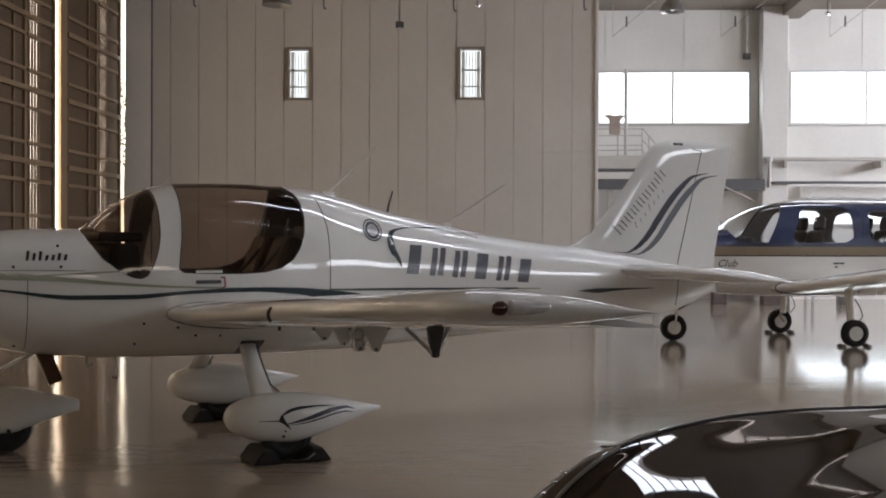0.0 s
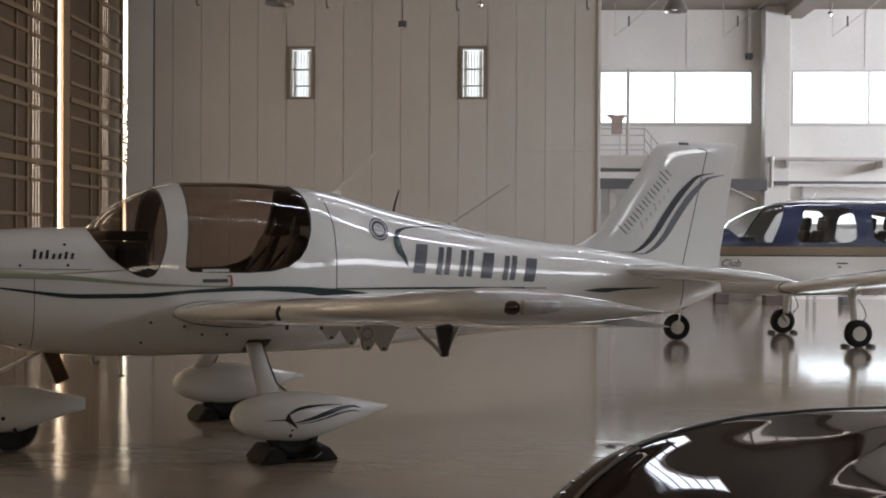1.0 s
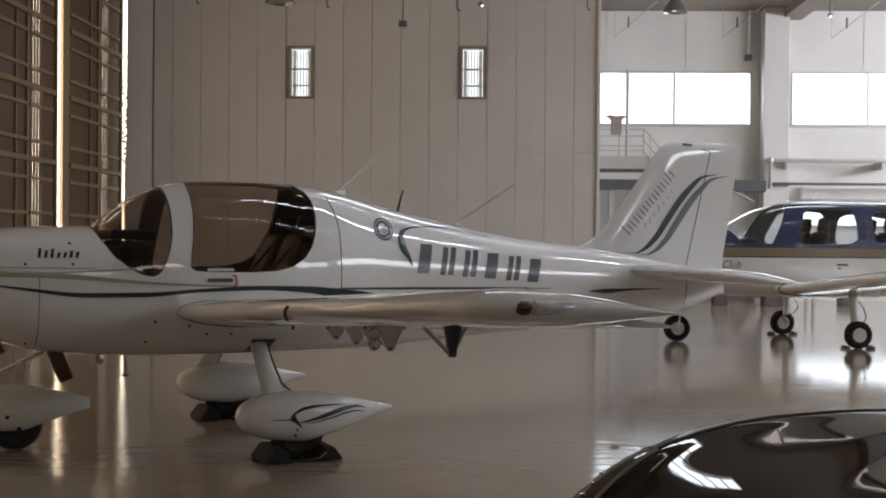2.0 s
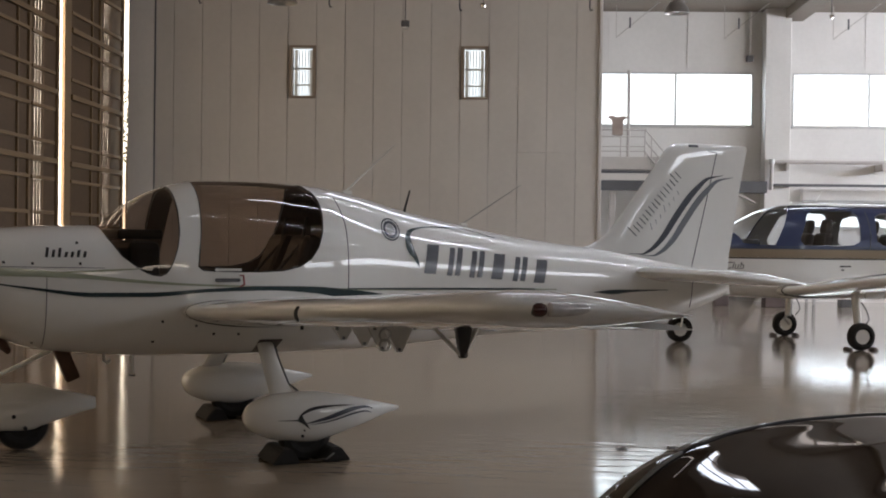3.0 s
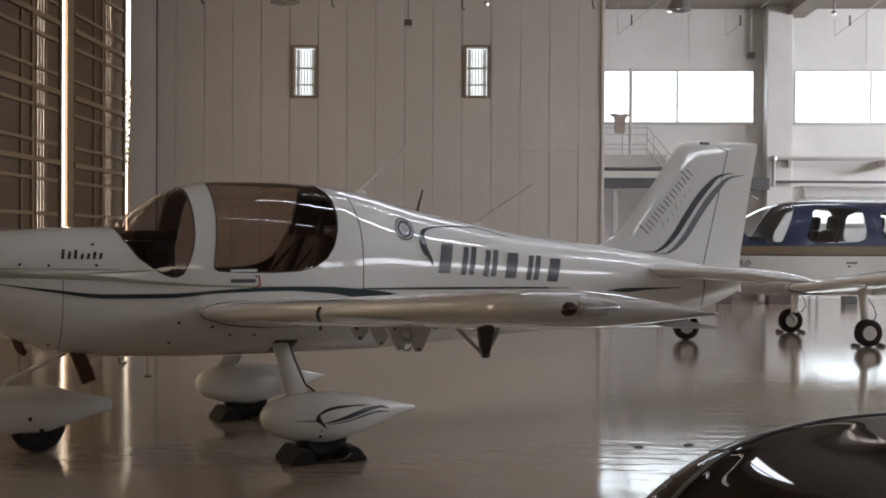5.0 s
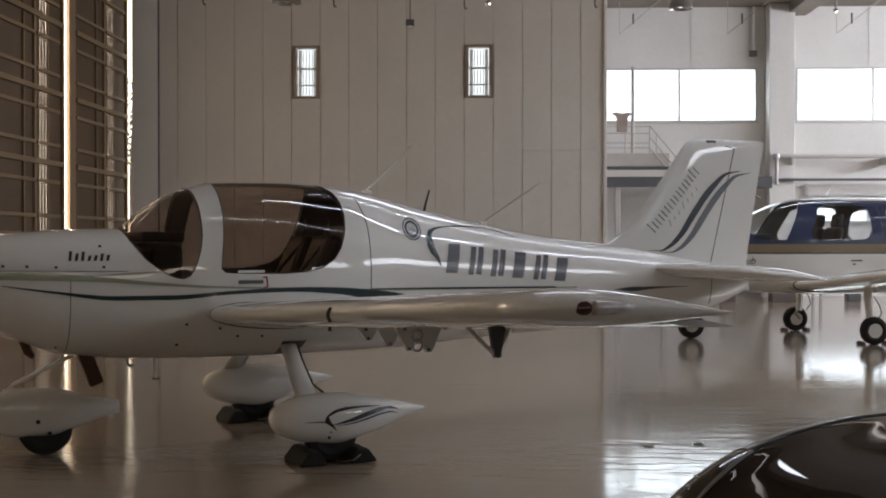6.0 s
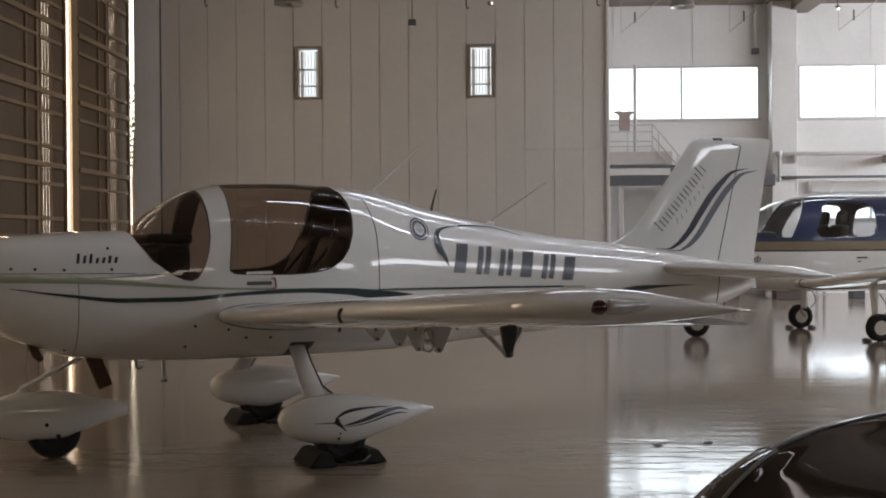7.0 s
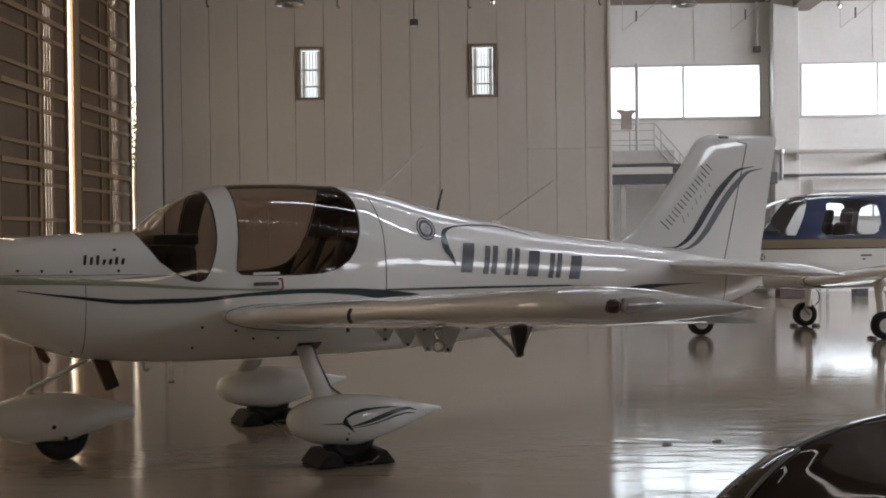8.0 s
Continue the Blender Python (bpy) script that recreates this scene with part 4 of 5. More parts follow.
def fin_side(x, z, s=-1, grow=0.003):
    rows = [(r[0], r[1]) for r in FIN], [(r[0], r[2]) for r in FIN], [(r[0], r[3]) for r in FIN]
    a, b, h = (curve_through(t, z) for t in rows)
    q = max(0.0, min(1.0, (x - a) / (b - a)))
    t = 5 * (0.2969 * math.sqrt(q) - 0.126 * q - 0.3516 * q**2 + 0.2843 * q**3 - 0.1036 * q**4)
    return Vector((x, s * (t * h + grow), z))


for s in (-1, 1):
    part("rudder_gap", tube([fin_side(3.615 + (3.855 - 3.615) * k / 10, 1.165 + 0.935 * k / 10, s, 0.0) for k in range(11)], 0.004, 6), M_GREYDECAL, fin)
    part("rudder_gap", tube([fin_side(3.855, 2.10, s, 0), fin_side(3.76, 2.115, s, 0)], 0.004, 6), M_GREYDECAL, fin)
    # double swoosh
    for shift, zz, mt in ((0.0, 0.0, M_SWOOSH), (0.105, -0.014, M_SWOOSHPALE)):
        mid = [(2.985, 1.266), (3.10, 1.262), (3.19, 1.295), (3.30, 1.385), (3.42, 1.54), (3.54, 1.69), (3.65, 1.80), (3.77, 1.888), (3.93, 1.918)]
        wid = [0.002, 0.006, 0.013, 0.020, 0.024, 0.024, 0.020, 0.011, 0.002]
        bm = bmesh.new()
        prev = None
        for k in range(49):
            q = k / 48 * 8
            i = min(int(q), 7)
            cx = curve_through([(j, m_[0]) for j, m_ in enumerate(mid)], q) + shift
            cz = curve_through([(j, m_[1]) for j, m_ in enumerate(mid)], q) + zz
            ww = curve_through([(j, w_) for j, w_ in enumerate(wid)], q)
            pair = [bm.verts.new(fin_side(cx + o * ww * 1.0, cz - o * ww * 0.7, s)) for o in (-1, 0, 1)]
            if prev:
                for o in (0, 1):
                    bm.faces.new((prev[o], pair[o], pair[o + 1], prev[o + 1]))
            prev = pair
        bmesh.ops.recalc_face_normals(bm, faces=bm.faces[:])
        part("swoosh", bm, mt, fin)
    # edition writing along the leading edge, as plain bars
    def fin_bars(name, bars, mat):
        bm = bmesh.new()
        for a, b, half in bars:
            d = (Vector(b) - Vector(a)).normalized() * half
            w = Vector((-d.y, d.x))
            bm.faces.new([bm.verts.new(fin_side(p.x, p.y, s, 0.004)) for p in (Vector(a) - w, Vector(b) - w, Vector(b) + w, Vector(a) + w)])
        part(name, bm, mat, fin)
    for k in range(8):
        cx, cz = 3.055 + 0.057 * k, 1.405 + 0.063 * k
        hh = 0.105 if k in (0, 7) else 0.075
        top = (-0.75 * hh, 0.66 * hh)
        step = (0.030, 0.034)
        fin_bars("edition_bar", [((cx, cz), (cx + top[0], cz + top[1]), 0.0042), ((cx + step[0], cz + step[1]), (cx + step[0] + 0.075 * -0.75, cz + step[1] + 0.075 * 0.66), 0.0042)], M_SWOOSH)
    for k in range(7):
        cx, cz = 3.205 + 0.043 * k, 1.455 + 0.048 * k
        hh = 0.06 if k in (0, 3) else 0.035
        fin_bars("edition_bar", [((cx, cz), (cx - 0.3 * hh, cz + 0.95 * hh), 0.0028)], M_SWOOSHPALE)
part("beacon", box(3.57, 3.67, -0.022, 0.022, 2.13, 2.16, 0.006), M_DARKSTEEL, fin, "small dark tail beacon")
for s in (-1, 1):
    rows = [(0.03, 2.98, 1.05, 1.098, 0.125), (0.30, 3.02, 1.0, 1.100, 0.12), (0.95, 3.12, 0.80, 1.098, 0.105), (1.10, 3.15, 0.72, 1.095, 0.088), (1.16, 3.20, 0.62, 1.09, 0.055), (1.185, 3.28, 0.48, 1.085, 0.012)]
    part("stabiliser", wing_mesh([(s * y, le, c, z, t) for y, le, c, z, t in rows], 14, rise=0.085), M_WHITE, plane)
    part("rudder_gap", hull_line(HULL, [(3.58, 1.05), (3.575, 0.95), (3.57, 0.83)], 0.004, s, False), M_GREYDECAL, plane)
part("tail_light", box(3.70, 3.73, -0.05, 0.05, 0.95, 0.99, 0.004), M_BLACK, plane)

# undercarriage
MAIN = [(-0.415, 0.295, 0.255, 0.02), (-0.395, 0.335, 0.215, 0.055), (-0.34, 0.372, 0.172, 0.095), (-0.20, 0.410, 0.125, 0.13), (0.0, 0.418, 0.105, 0.135), (0.18, 0.395, 0.145, 0.12), (0.36, 0.355, 0.20, 0.08), (0.50, 0.322, 0.25, 0.035), (0.60, 0.298, 0.278, 0.006)]
for s in (-1, 1):
    gx, gy = (0.0, -0.97) if s < 0 else (0.06, 0.86)
    pant = part("wheel_fairing", pod_mesh(MAIN), M_WHITE, plane, m=pose(gx, gy, 0))
    wheel(plane, gx - 0.03, gy, 0.165, 0.13, hub_mat=M_RUBBER)
    bm = bmesh.new()
    rings = []
    for x, y, z, chord, thick in ((-0.115, 0.38, 0.70, 0.056, 0.026), (-0.125, 0.56, 0.57, 0.057, 0.024), (-0.135, 0.76, 0.44, 0.068, 0.022), (-0.14, 0.93, 0.34, 0.085, 0.024)):
        rings.append([bm.verts.new((x + chord * math.cos(a), s * (y + 0.6 * thick * math.sin(a)), z + 0.8 * thick * math.sin(a))) for a in [2 * math.pi * k / 16 for k in range(16)]])
    for a, b in zip(rings, rings[1:]):
        for k in range(16):
            bm.faces.new((a[k], a[(k + 1) % 16], b[(k + 1) % 16], b[k]))
    bm.faces.new(rings[0])
    bm.faces.new(rings[-1])
    bmesh.ops.recalc_face_normals(bm, faces=bm.faces[:])
    smooth(bm, 50)
    part("gear_leg", bm, M_WHITE, plane)
    part("brake_line", tube([(-0.055, s * 0.42, 0.67), (-0.062, s * 0.56, 0.57), (-0.062, s * 0.76, 0.44), (-0.03, s * 0.93, 0.39)], 0.007, 6), M_BLACK, plane)
    # shaded leg opening, painted as a dark sheet on the skin
    part("leg_opening", hull_sheet(HULL, [(-0.175, 0.602), (-0.03, 0.600), (-0.01, 0.70), (-0.17, 0.70)], s, 0.004, 8), M_LEGSHADE, plane, "dark sheet painted as the shaded undercarriage leg opening")
    # flashes on the fairing
    def pant_side(x, z):
        a, b, w = (curve_through([(r[0], r[k]) for r in MAIN], x) for k in (1, 2, 3))
        zc, h = (a + b) / 2, (a - b) / 2
        r = max(0.0, 1 - min(1, abs((z - zc) / h)) ** 2.2) ** (1 / 2.2)
        return Vector((x, s * (w * r + 0.003), z))
    for lo, hi, mt in (
        ([(-0.112, 0.255), (-0.095, 0.245), (-0.075, 0.232), (-0.05, 0.212), (-0.035, 0.202)], [(-0.112, 0.270), (-0.095, 0.296), (-0.075, 0.262), (-0.05, 0.226), (-0.035, 0.204)], M_BLACK),
        ([(-0.105, 0.280), (-0.08, 0.292), (-0.03, 0.312), (0.05, 0.325), (0.15, 0.331), (0.26, 0.330)], [(-0.105, 0.286), (-0.08, 0.308), (-0.03, 0.331), (0.05, 0.341), (0.15, 0.340), (0.26, 0.332)], M_BLACK),
        ([(-0.063, 0.236), (0.0, 0.242), (0.08, 0.254), (0.17, 0.276), (0.25, 0.297), (0.33, 0.307), (0.40, 0.297)], [(-0.063, 0.240), (0.0, 0.256), (0.08, 0.278), (0.17, 0.305), (0.25, 0.321), (0.33, 0.323), (0.40, 0.300)], M_SWOOSH),
        ([(-0.05, 0.229), (0.05, 0.235), (0.15, 0.252), (0.25, 0.275), (0.33, 0.284), (0.39, 0.276)], [(-0.05, 0.231), (0.05, 0.242), (0.15, 0.262), (0.25, 0.286), (0.33, 0.293), (0.39, 0.278)], M_GREYDECAL),
        ([(-0.237, 0.262), (-0.17, 0.258), (-0.10, 0.255)], [(-0.237, 0.264), (-0.17, 0.264), (-0.10, 0.263)], M_BLACK)):
        bm = bmesh.new()
        prev = None
        for k in range(25):
            x = lo[0][0] + (lo[-1][0] - lo[0][0]) * k / 24
            a, b = curve_through(lo, x), curve_through(hi, x)
            col = [bm.verts.new(pant_side(x, a + (b - a) * j / 3)) for j in range(4)]
            if prev:
                for j in range(3):
                    bm.faces.new((prev[j], col[j], col[j + 1], prev[j + 1]))
            prev = col
        bmesh.ops.recalc_face_normals(bm, faces=bm.faces[:])
        part("flash", bm, mt, pant)
    for x, z in ((-0.075, 0.16), (-0.07, 0.195)):
        p0 = pant_side(x, z)
        part("fastener", tube([p0 - Vector((0, s * 0.01, 0)), p0 + Vector((0, s * 0.004, 0))], 0.010 if z < 0.17 else 0.006, 8), M_BLACK, pant)
NOSE = [(-2.06, 0.30, 0.27, 0.012), (-2.0, 0.352, 0.21, 0.06), (-1.9, 0.395, 0.15, 0.095), (-1.75, 0.425, 0.118, 0.12), (-1.55, 0.42, 0.118, 0.125), (-1.35, 0.372, 0.175, 0.095), (-1.2, 0.335, 0.22, 0.055), (-1.12, 0.313, 0.238, 0.03)]
npant = part("nose_wheel_fairing", pod_mesh(NOSE), M_WHITE, plane)
wheel(plane, -1.57, 0.0, 0.165, 0.12, hub_mat=M_RUBBER)
part("nose_leg", tube([(-1.80, 0, 0.40), (-1.76, 0, 0.45), (-1.38, 0, 0.63), (-1.30, 0, 0.66)], 0.014, 10), M_WHITE, plane)
for x, z in ((-1.63, 0.225), (-1.56, 0.148)):
    part("fastener", tube([(x, -0.13, z), (x, -0.10, z)], 0.013, 8), M_BLACK, npant)
bm = bmesh.new()
add_box(bm, -0.045, 0.045, -0.045, 0.045, -0.21, 0.06, 0.012)
part("exhaust", bm, M_RUST, plane, "rust-brown square exhaust stub", m=pose(-1.36, -0.16, 0.64, 0, -22, 0))
part("air_duct", tube([(-1.72, -0.15, 0.74), (-1.69, -0.15, 0.66), (-1.66, -0.15, 0.63)], [0.03, 0.028, 0.02], 10), M_RUST, plane)
part("fuel_drain", tube([(-0.93, -0.2, 0.62), (-0.925, -0.2, 0.47)], 0.012, 8), M_WHITE, plane)
part("drain_tip", tube([(-0.945, -0.2, 0.468), (-0.905, -0.2, 0.466)], 0.008, 8), M_BLACK, plane)
part("vent_hook", tube([(-1.10, -0.2, 0.61), (-1.10, -0.2, 0.565), (-1.08, -0.2, 0.55), (-1.06, -0.2, 0.565)], 0.010, 8), M_STEEL, plane)

PM = pose(*PLANE_O, 0, 0, 0, PLANE_TURN)
for s in (-1, 1):
    for dx, tn in ((-0.19, 0), (0.13, 180)):
        p = PM @ Vector((dx + (0.06 if s > 0 else 0), 0.86 if s > 0 else -0.97, 0))
        chock(p.x, p.y, PLANE_TURN + tn, 1.2)


# ---------- the blue and white four-seat aircraft ----------
TOUR_O, TOUR_TURN = (4.72, 17.17), 8.0
tour = thing("touring_aircraft", "blue and white four-seat low-wing touring aircraft with gold stripe", "aircraft", pose(*TOUR_O, 0, 0, 0, TOUR_TURN))
H2 = Hull(
    [(-2.7, 1.20), (-2.66, 1.28), (-2.5, 1.37), (-2.0, 1.45), (-1.55, 1.50), (-1.38, 1.535), (-1.15, 1.686), (-0.83, 1.835), (-0.51, 1.899), (-0.19, 1.917), (0.46, 1.921), (1.0, 1.909), (1.6, 1.83), (2.4, 1.62), (3.4, 1.45), (4.6, 1.34)],
    [(-2.7, 0.98), (-2.66, 0.9), (-2.5, 0.80), (-2.0, 0.70), (-1.2, 0.63), (0.0, 0.60), (1.0, 0.62), (2.0, 0.72), (3.4, 0.92), (4.6, 1.08)],
    [(-2.7, 0.20), (-2.66, 0.28), (-2.5, 0.40), (-2.0, 0.50), (-1.2, 0.60), (-0.5, 0.64), (0.6, 0.64), (1.4, 0.55), (2.4, 0.36), (3.4, 0.22), (4.6, 0.08)],
    [(-2.7, 1.1), (-1.0, 1.08), (1.0, 1.08), (2.4, 1.12), (4.6, 1.2)],
    [(-2.7, 2.0), (-2.2, 2.5), (-1.0, 2.9), (1.0, 2.9), (2.4, 2.5), (4.6, 2.0)],
)
W2 = [
    ("windscreen", [(-1.40, 1.56), (-1.30, 1.36), (-0.90, 1.335), (-0.66, 1.80), (-0.60, 1.87), (-0.55, 2.1), (-1.6, 2.1), (-1.45, 1.6)], True),
    ("door_window", rounded([(-0.60, 1.345), (-0.47, 1.62), (-0.40, 1.815), (-0.05, 1.82), (0.27, 1.80), (0.28, 1.60), (0.275, 1.345), (-0.2, 1.335)], 1), False),
    ("rear_window", rounded([(0.50, 1.345), (0.50, 1.60), (0.52, 1.785), (0.90, 1.77), (1.30, 1.70), (1.42, 1.50), (1.30, 1.37), (0.9, 1.35)], 1), False),
]
skin, panes, liner = hull_meshes(H2, -2.7, 4.6, 210, 56, W2, zones=lambda u, z: 1 if 1.23 < z < 1.88 and u < 2.6 else 0)
part("fuselage", skin, [M_WHITE, M_BLUE], tour)
for nm, bm, sides in panes:
    part(nm, bm, M_CLEAR, tour)
part("cabin_lining", liner, M_LINERPALE, tour)
for side in (-1, 1):
    part("gold_stripe", hull_patch(H2, [(-2.55, 1.175, 1.285), (0.5, 1.175, 1.285), (2.6, 1.2, 1.29), (4.4, 1.22, 1.27)], side), M_GOLD, tour, "gold-brown side stripe")
    part("pin_stripe", hull_patch(H2, [(-2.55, 1.158, 1.174), (0.5, 1.158, 1.174), (4.4, 1.205, 1.215)], side, 0.0035), M_BLACK, tour)
    part("pin_stripe", hull_patch(H2, [(-2.55, 1.286, 1.30), (0.5, 1.286, 1.30), (2.6, 1.291, 1.30)], side, 0.0035), M_GREYDECAL, tour)
    part("pin_stripe", hull_patch(H2, [(-2.5, 1.318, 1.324), (0.5, 1.318, 1.324), (2.4, 1.316, 1.322)], side, 0.0035), M_GREYDECAL, tour)
    p0 = H2.on(0.06, 1.07, side)
    part("door_handle", box(-0.02, 0.13, p0.y - 0.012, p0.y + 0.012, 1.058, 1.080, 0.004), M_DARKSTEEL, tour)
    part("door_lock", box(0.0, 0.04, p0.y - 0.008, p0.y + 0.008, 1.01, 1.03, 0.003), M_DARKSTEEL, tour)
    q0 = H2.on(0.44, 1.55, side)
    part("door_seam", hull_line(H2, [(0.40, 1.80), (0.42, 1.5), (0.40, 1.30)], 0.004, side, False), M_GREYDECAL, tour)
for side, word_x in ((-1, -1.58),):
    cu = bpy.data.curves.new("club", "FONT")
    cu.body, cu.size, cu.shear = "Club", 0.135, 0.35
    tmp = new("club_text", cu)
    me = bpy.data.meshes.new_from_object(tmp.evaluated_get(bpy.context.evaluated_depsgraph_get()))
    bpy.data.objects.remove(tmp)
    for v in me.vertices:
        v.co = H2.on(word_x + v.co.x, 1.022 + v.co.y, side, 0.004)
    me.materials.append(M_BLACK)
    ob = new("lettering", me)
    ob.parent = tour
for y in (-0.3, 0.3):
    for x in (-0.22, 0.72):
        part("seat", box(x - 0.45, x + 0.05, y - 0.22, y + 0.22, 0.92, 1.06, 0.04), M_LEATHER, tour)
        part("seat_back", box(-0.06, 0.07, -0.21, 0.21, 0.0, 0.50, 0.05), M_LEATHER, tour, m=pose(x + 0.02, y, 1.02, 0, 12, 0))
        part("headrest", box(-0.05, 0.05, -0.13, 0.13, 0.0, 0.20, 0.045), M_LEATHER, tour, m=pose(x + 0.14, y, 1.50, 0, 10, 0))
part("instrument_panel", box(-1.30, -1.05, -0.52, 0.52, 1.0, 1.42, 0.05), M_BLACK, tour)
part("cabin_floor", box(-1.2, 1.3, -0.5, 0.5, 0.80, 0.83), M_LINER, tour)
for s in (-1, 1):
    rows = [(0.30, -0.86, 1.36, 0.735, 0.19), (0.65, -0.82, 1.30, 0.745, 0.19)] + [(0.65 + 4.0 * q, -0.82 + 0.02 * q, 1.28, 0.745 + 0.34 * q, 0.185) for q in (0.125, 0.25, 0.5, 0.75, 1.0)] + [(4.78, -0.74, 1.16, 1.095, 0.13), (4.86, -0.58, 0.9, 1.10, 0.02)]
    w = part("wing", wing_mesh([(s * y, le, c, z, t) for y, le, c, z, t in rows]), M_WHITE, tour)
    part("root_seal", tube([(-0.83 + 1.30 * x, s * 0.68, 0.747 + 0.19 * h * 1.01) for x, h in airfoil(18)], 0.008, 5), M_BLACK, w)
    for k in range(3):
        part("flap_hinge", box(0.12, 0.36, s * (1.1 + 0.9 * k) - 0.012, s * (1.1 + 0.9 * k) + 0.012, 0.66 + 0.075 * k, 0.74 + 0.075 * k, 0.006), M_WHITE, w)
    part("leg", tube([(-0.02, s * 1.10, 0.78), (0.0, s * 1.13, 0.45), (0.03 if s < 0 else -0.03, s * 1.09, 0.30)], [0.06, 0.05, 0.045], 12), M_WHITE, tour)
    part("leg_fork", tube([(0.03, s * 1.09, 0.36), (-0.08, s * 1.09, 0.27), (0.0, s * 1.12, 0.18)], 0.022, 8), M_STEEL, tour)
    part("brake_hose", tube([(0.06, s * 1.12, 0.62), (0.14, s * 1.12, 0.50), (0.17, s * 1.12, 0.40), (0.10, s * 1.14, 0.30)], 0.008, 6), M_BLACK, tour)
    wheel(tour, 0.04 if s < 0 else -0.05, s * 1.165, 0.178, 0.14)
    part("stabiliser", wing_mesh([(s * y, 3.9 + 0.02 * y, 0.85, 1.25, 0.04) for y in (0.05, 0.8, 1.55)] + [(s * 1.62, 4.1, 0.6, 1.25, 0.01)], 12), M_WHITE, tour)
part("fin", fin_mesh([(1.30, 3.2, 4.55, 0.07), (1.5, 3.5, 4.65, 0.065), (2.6, 4.15, 5.0, 0.05), (2.95, 4.35, 5.05, 0.03), (2.98, 4.45, 5.0, 0.005)], 0), M_BLUE, tour)
wheel(tour, -2.0, 0.0, 0.178, 0.13)
part("nose_leg", tube([(-1.86, 0, 0.75), (-1.92, 0, 0.45), (-1.98, 0, 0.38)], [0.035, 0.03, 0.025], 10), M_WHITE, tour)
for y in (-0.085, 0.085):
    part("fork", tube([(-1.96, y * 0.4, 0.42), (-1.98, y, 0.36), (-2.0, y, 0.178)], 0.014, 8), M_WHITE, tour)
part("steering_rod", tube([(-1.94, -0.03, 0.42), (-1.80, -0.03, 0.50), (-1.70, -0.03, 0.66)], 0.012, 8), M_DARKSTEEL, tour)
part("spinner", lathe([(0.0, 0.0), (0.06, 0.02), (0.13, 0.10), (0.16, 0.22)], 24, pose(-2.93, 0, 1.12, 0, 90, 0)), M_WHITE, tour)
bm = bmesh.new()
add_box(bm, -2.84, -2.80, -0.92, 0.92, 1.06, 1.18, 0.012)
part("propeller", bm, M_BLACK, tour)
part("antenna", tube([(-0.12, 0, 1.91), (0.02, 0, 2.12)], [0.010, 0.004], 6), M_WHITE, tour)
part("antenna_base", box(-0.16, -0.06, -0.03, 0.03, 1.905, 1.94, 0.01), M_GREYDECAL, tour)
part("roof_strake", box(-0.45, 0.2, -0.05, 0.05, 1.90, 1.932, 0.01), M_WHITE, tour)
TM = pose(*TOUR_O, 0, 0, 0, TOUR_TURN)
for x, y in ((0.04, -1.165), (-0.05, 1.165)):
    for dx, tn in ((-0.17, 0), (0.17, 180)):
        p = TM @ Vector((x + dx, y, 0))
        chock(p.x, p.y, TOUR_TURN + tn, 0.58, M_BOX, "dark brown wooden wheel chock on the floor")

# ---------- the black car ----------
CAR_TURN = 25.0
car = thing("car", "glossy black car reflecting hangar windows", "car", pose(0.380, 2.642, 0, 0, 0, CAR_TURN))
# local x runs from the nose to the tail, y to the far flank
SPINE = [(-0.10, 0.44), (0.0, 0.54), (0.08, 0.64), (0.2, 0.73), (0.363, 0.792), (0.6, 0.830), (0.88, 0.850), (1.4, 0.868), (1.8, 0.885), (3.6, 0.93), (4.2, 0.90), (4.5, 0.75)]
WINGTOP = [(0.05, 0.36), (0.12, 0.50), (0.2, 0.61), (0.27, 0.69), (0.337, 0.755), (0.434, 0.814), (0.524, 0.847), (0.645, 0.871), (0.773, 0.887), (1.0, 0.899), (1.2, 0.900), (1.46, 0.894), (2.0, 0.892), (3.6, 0.94), (4.2, 0.90), (4.5, 0.72)]
WIDTH = [(0.05, 0.66), (0.3, 0.735), (0.45, 0.76), (0.55, 0.79), (0.65, 0.83), (0.8, 0.88), (1.0, 0.915), (1.4, 0.93), (3.6, 0.92), (4.5, 0.85)]
HALF = 0.90


def nose_line(v):
    """Where the body begins at cross position v: the nose is rounded in plan."""
    return 0.27 * (abs(v) / HALF) ** 2.2


def car_top(u, v):
    """Height of the bodywork: front wings that stand above a shallow V-shaped bonnet panel."""
    a = abs(v) * HALF / curve_through(WIDTH, u)
    zp, zr = curve_through(SPINE, u), curve_through(WINGTOP, u)
    c = max(0.03, min(0.44, 0.015 + 0.47 * (u - 0.363)))
    if a <= c:
        return zp - 0.045 * (c - a)
    return curve_through([(c, zp), (c + (0.60 - c) * 0.5, zp + (zr - zp) * 0.52), (0.60, zr - 0.008), (0.70, zr), (0.78, zr - 0.018), (0.84, zr - 0.065), (0.88, zr - 0.13), (HALF, zr - 0.22)], a)


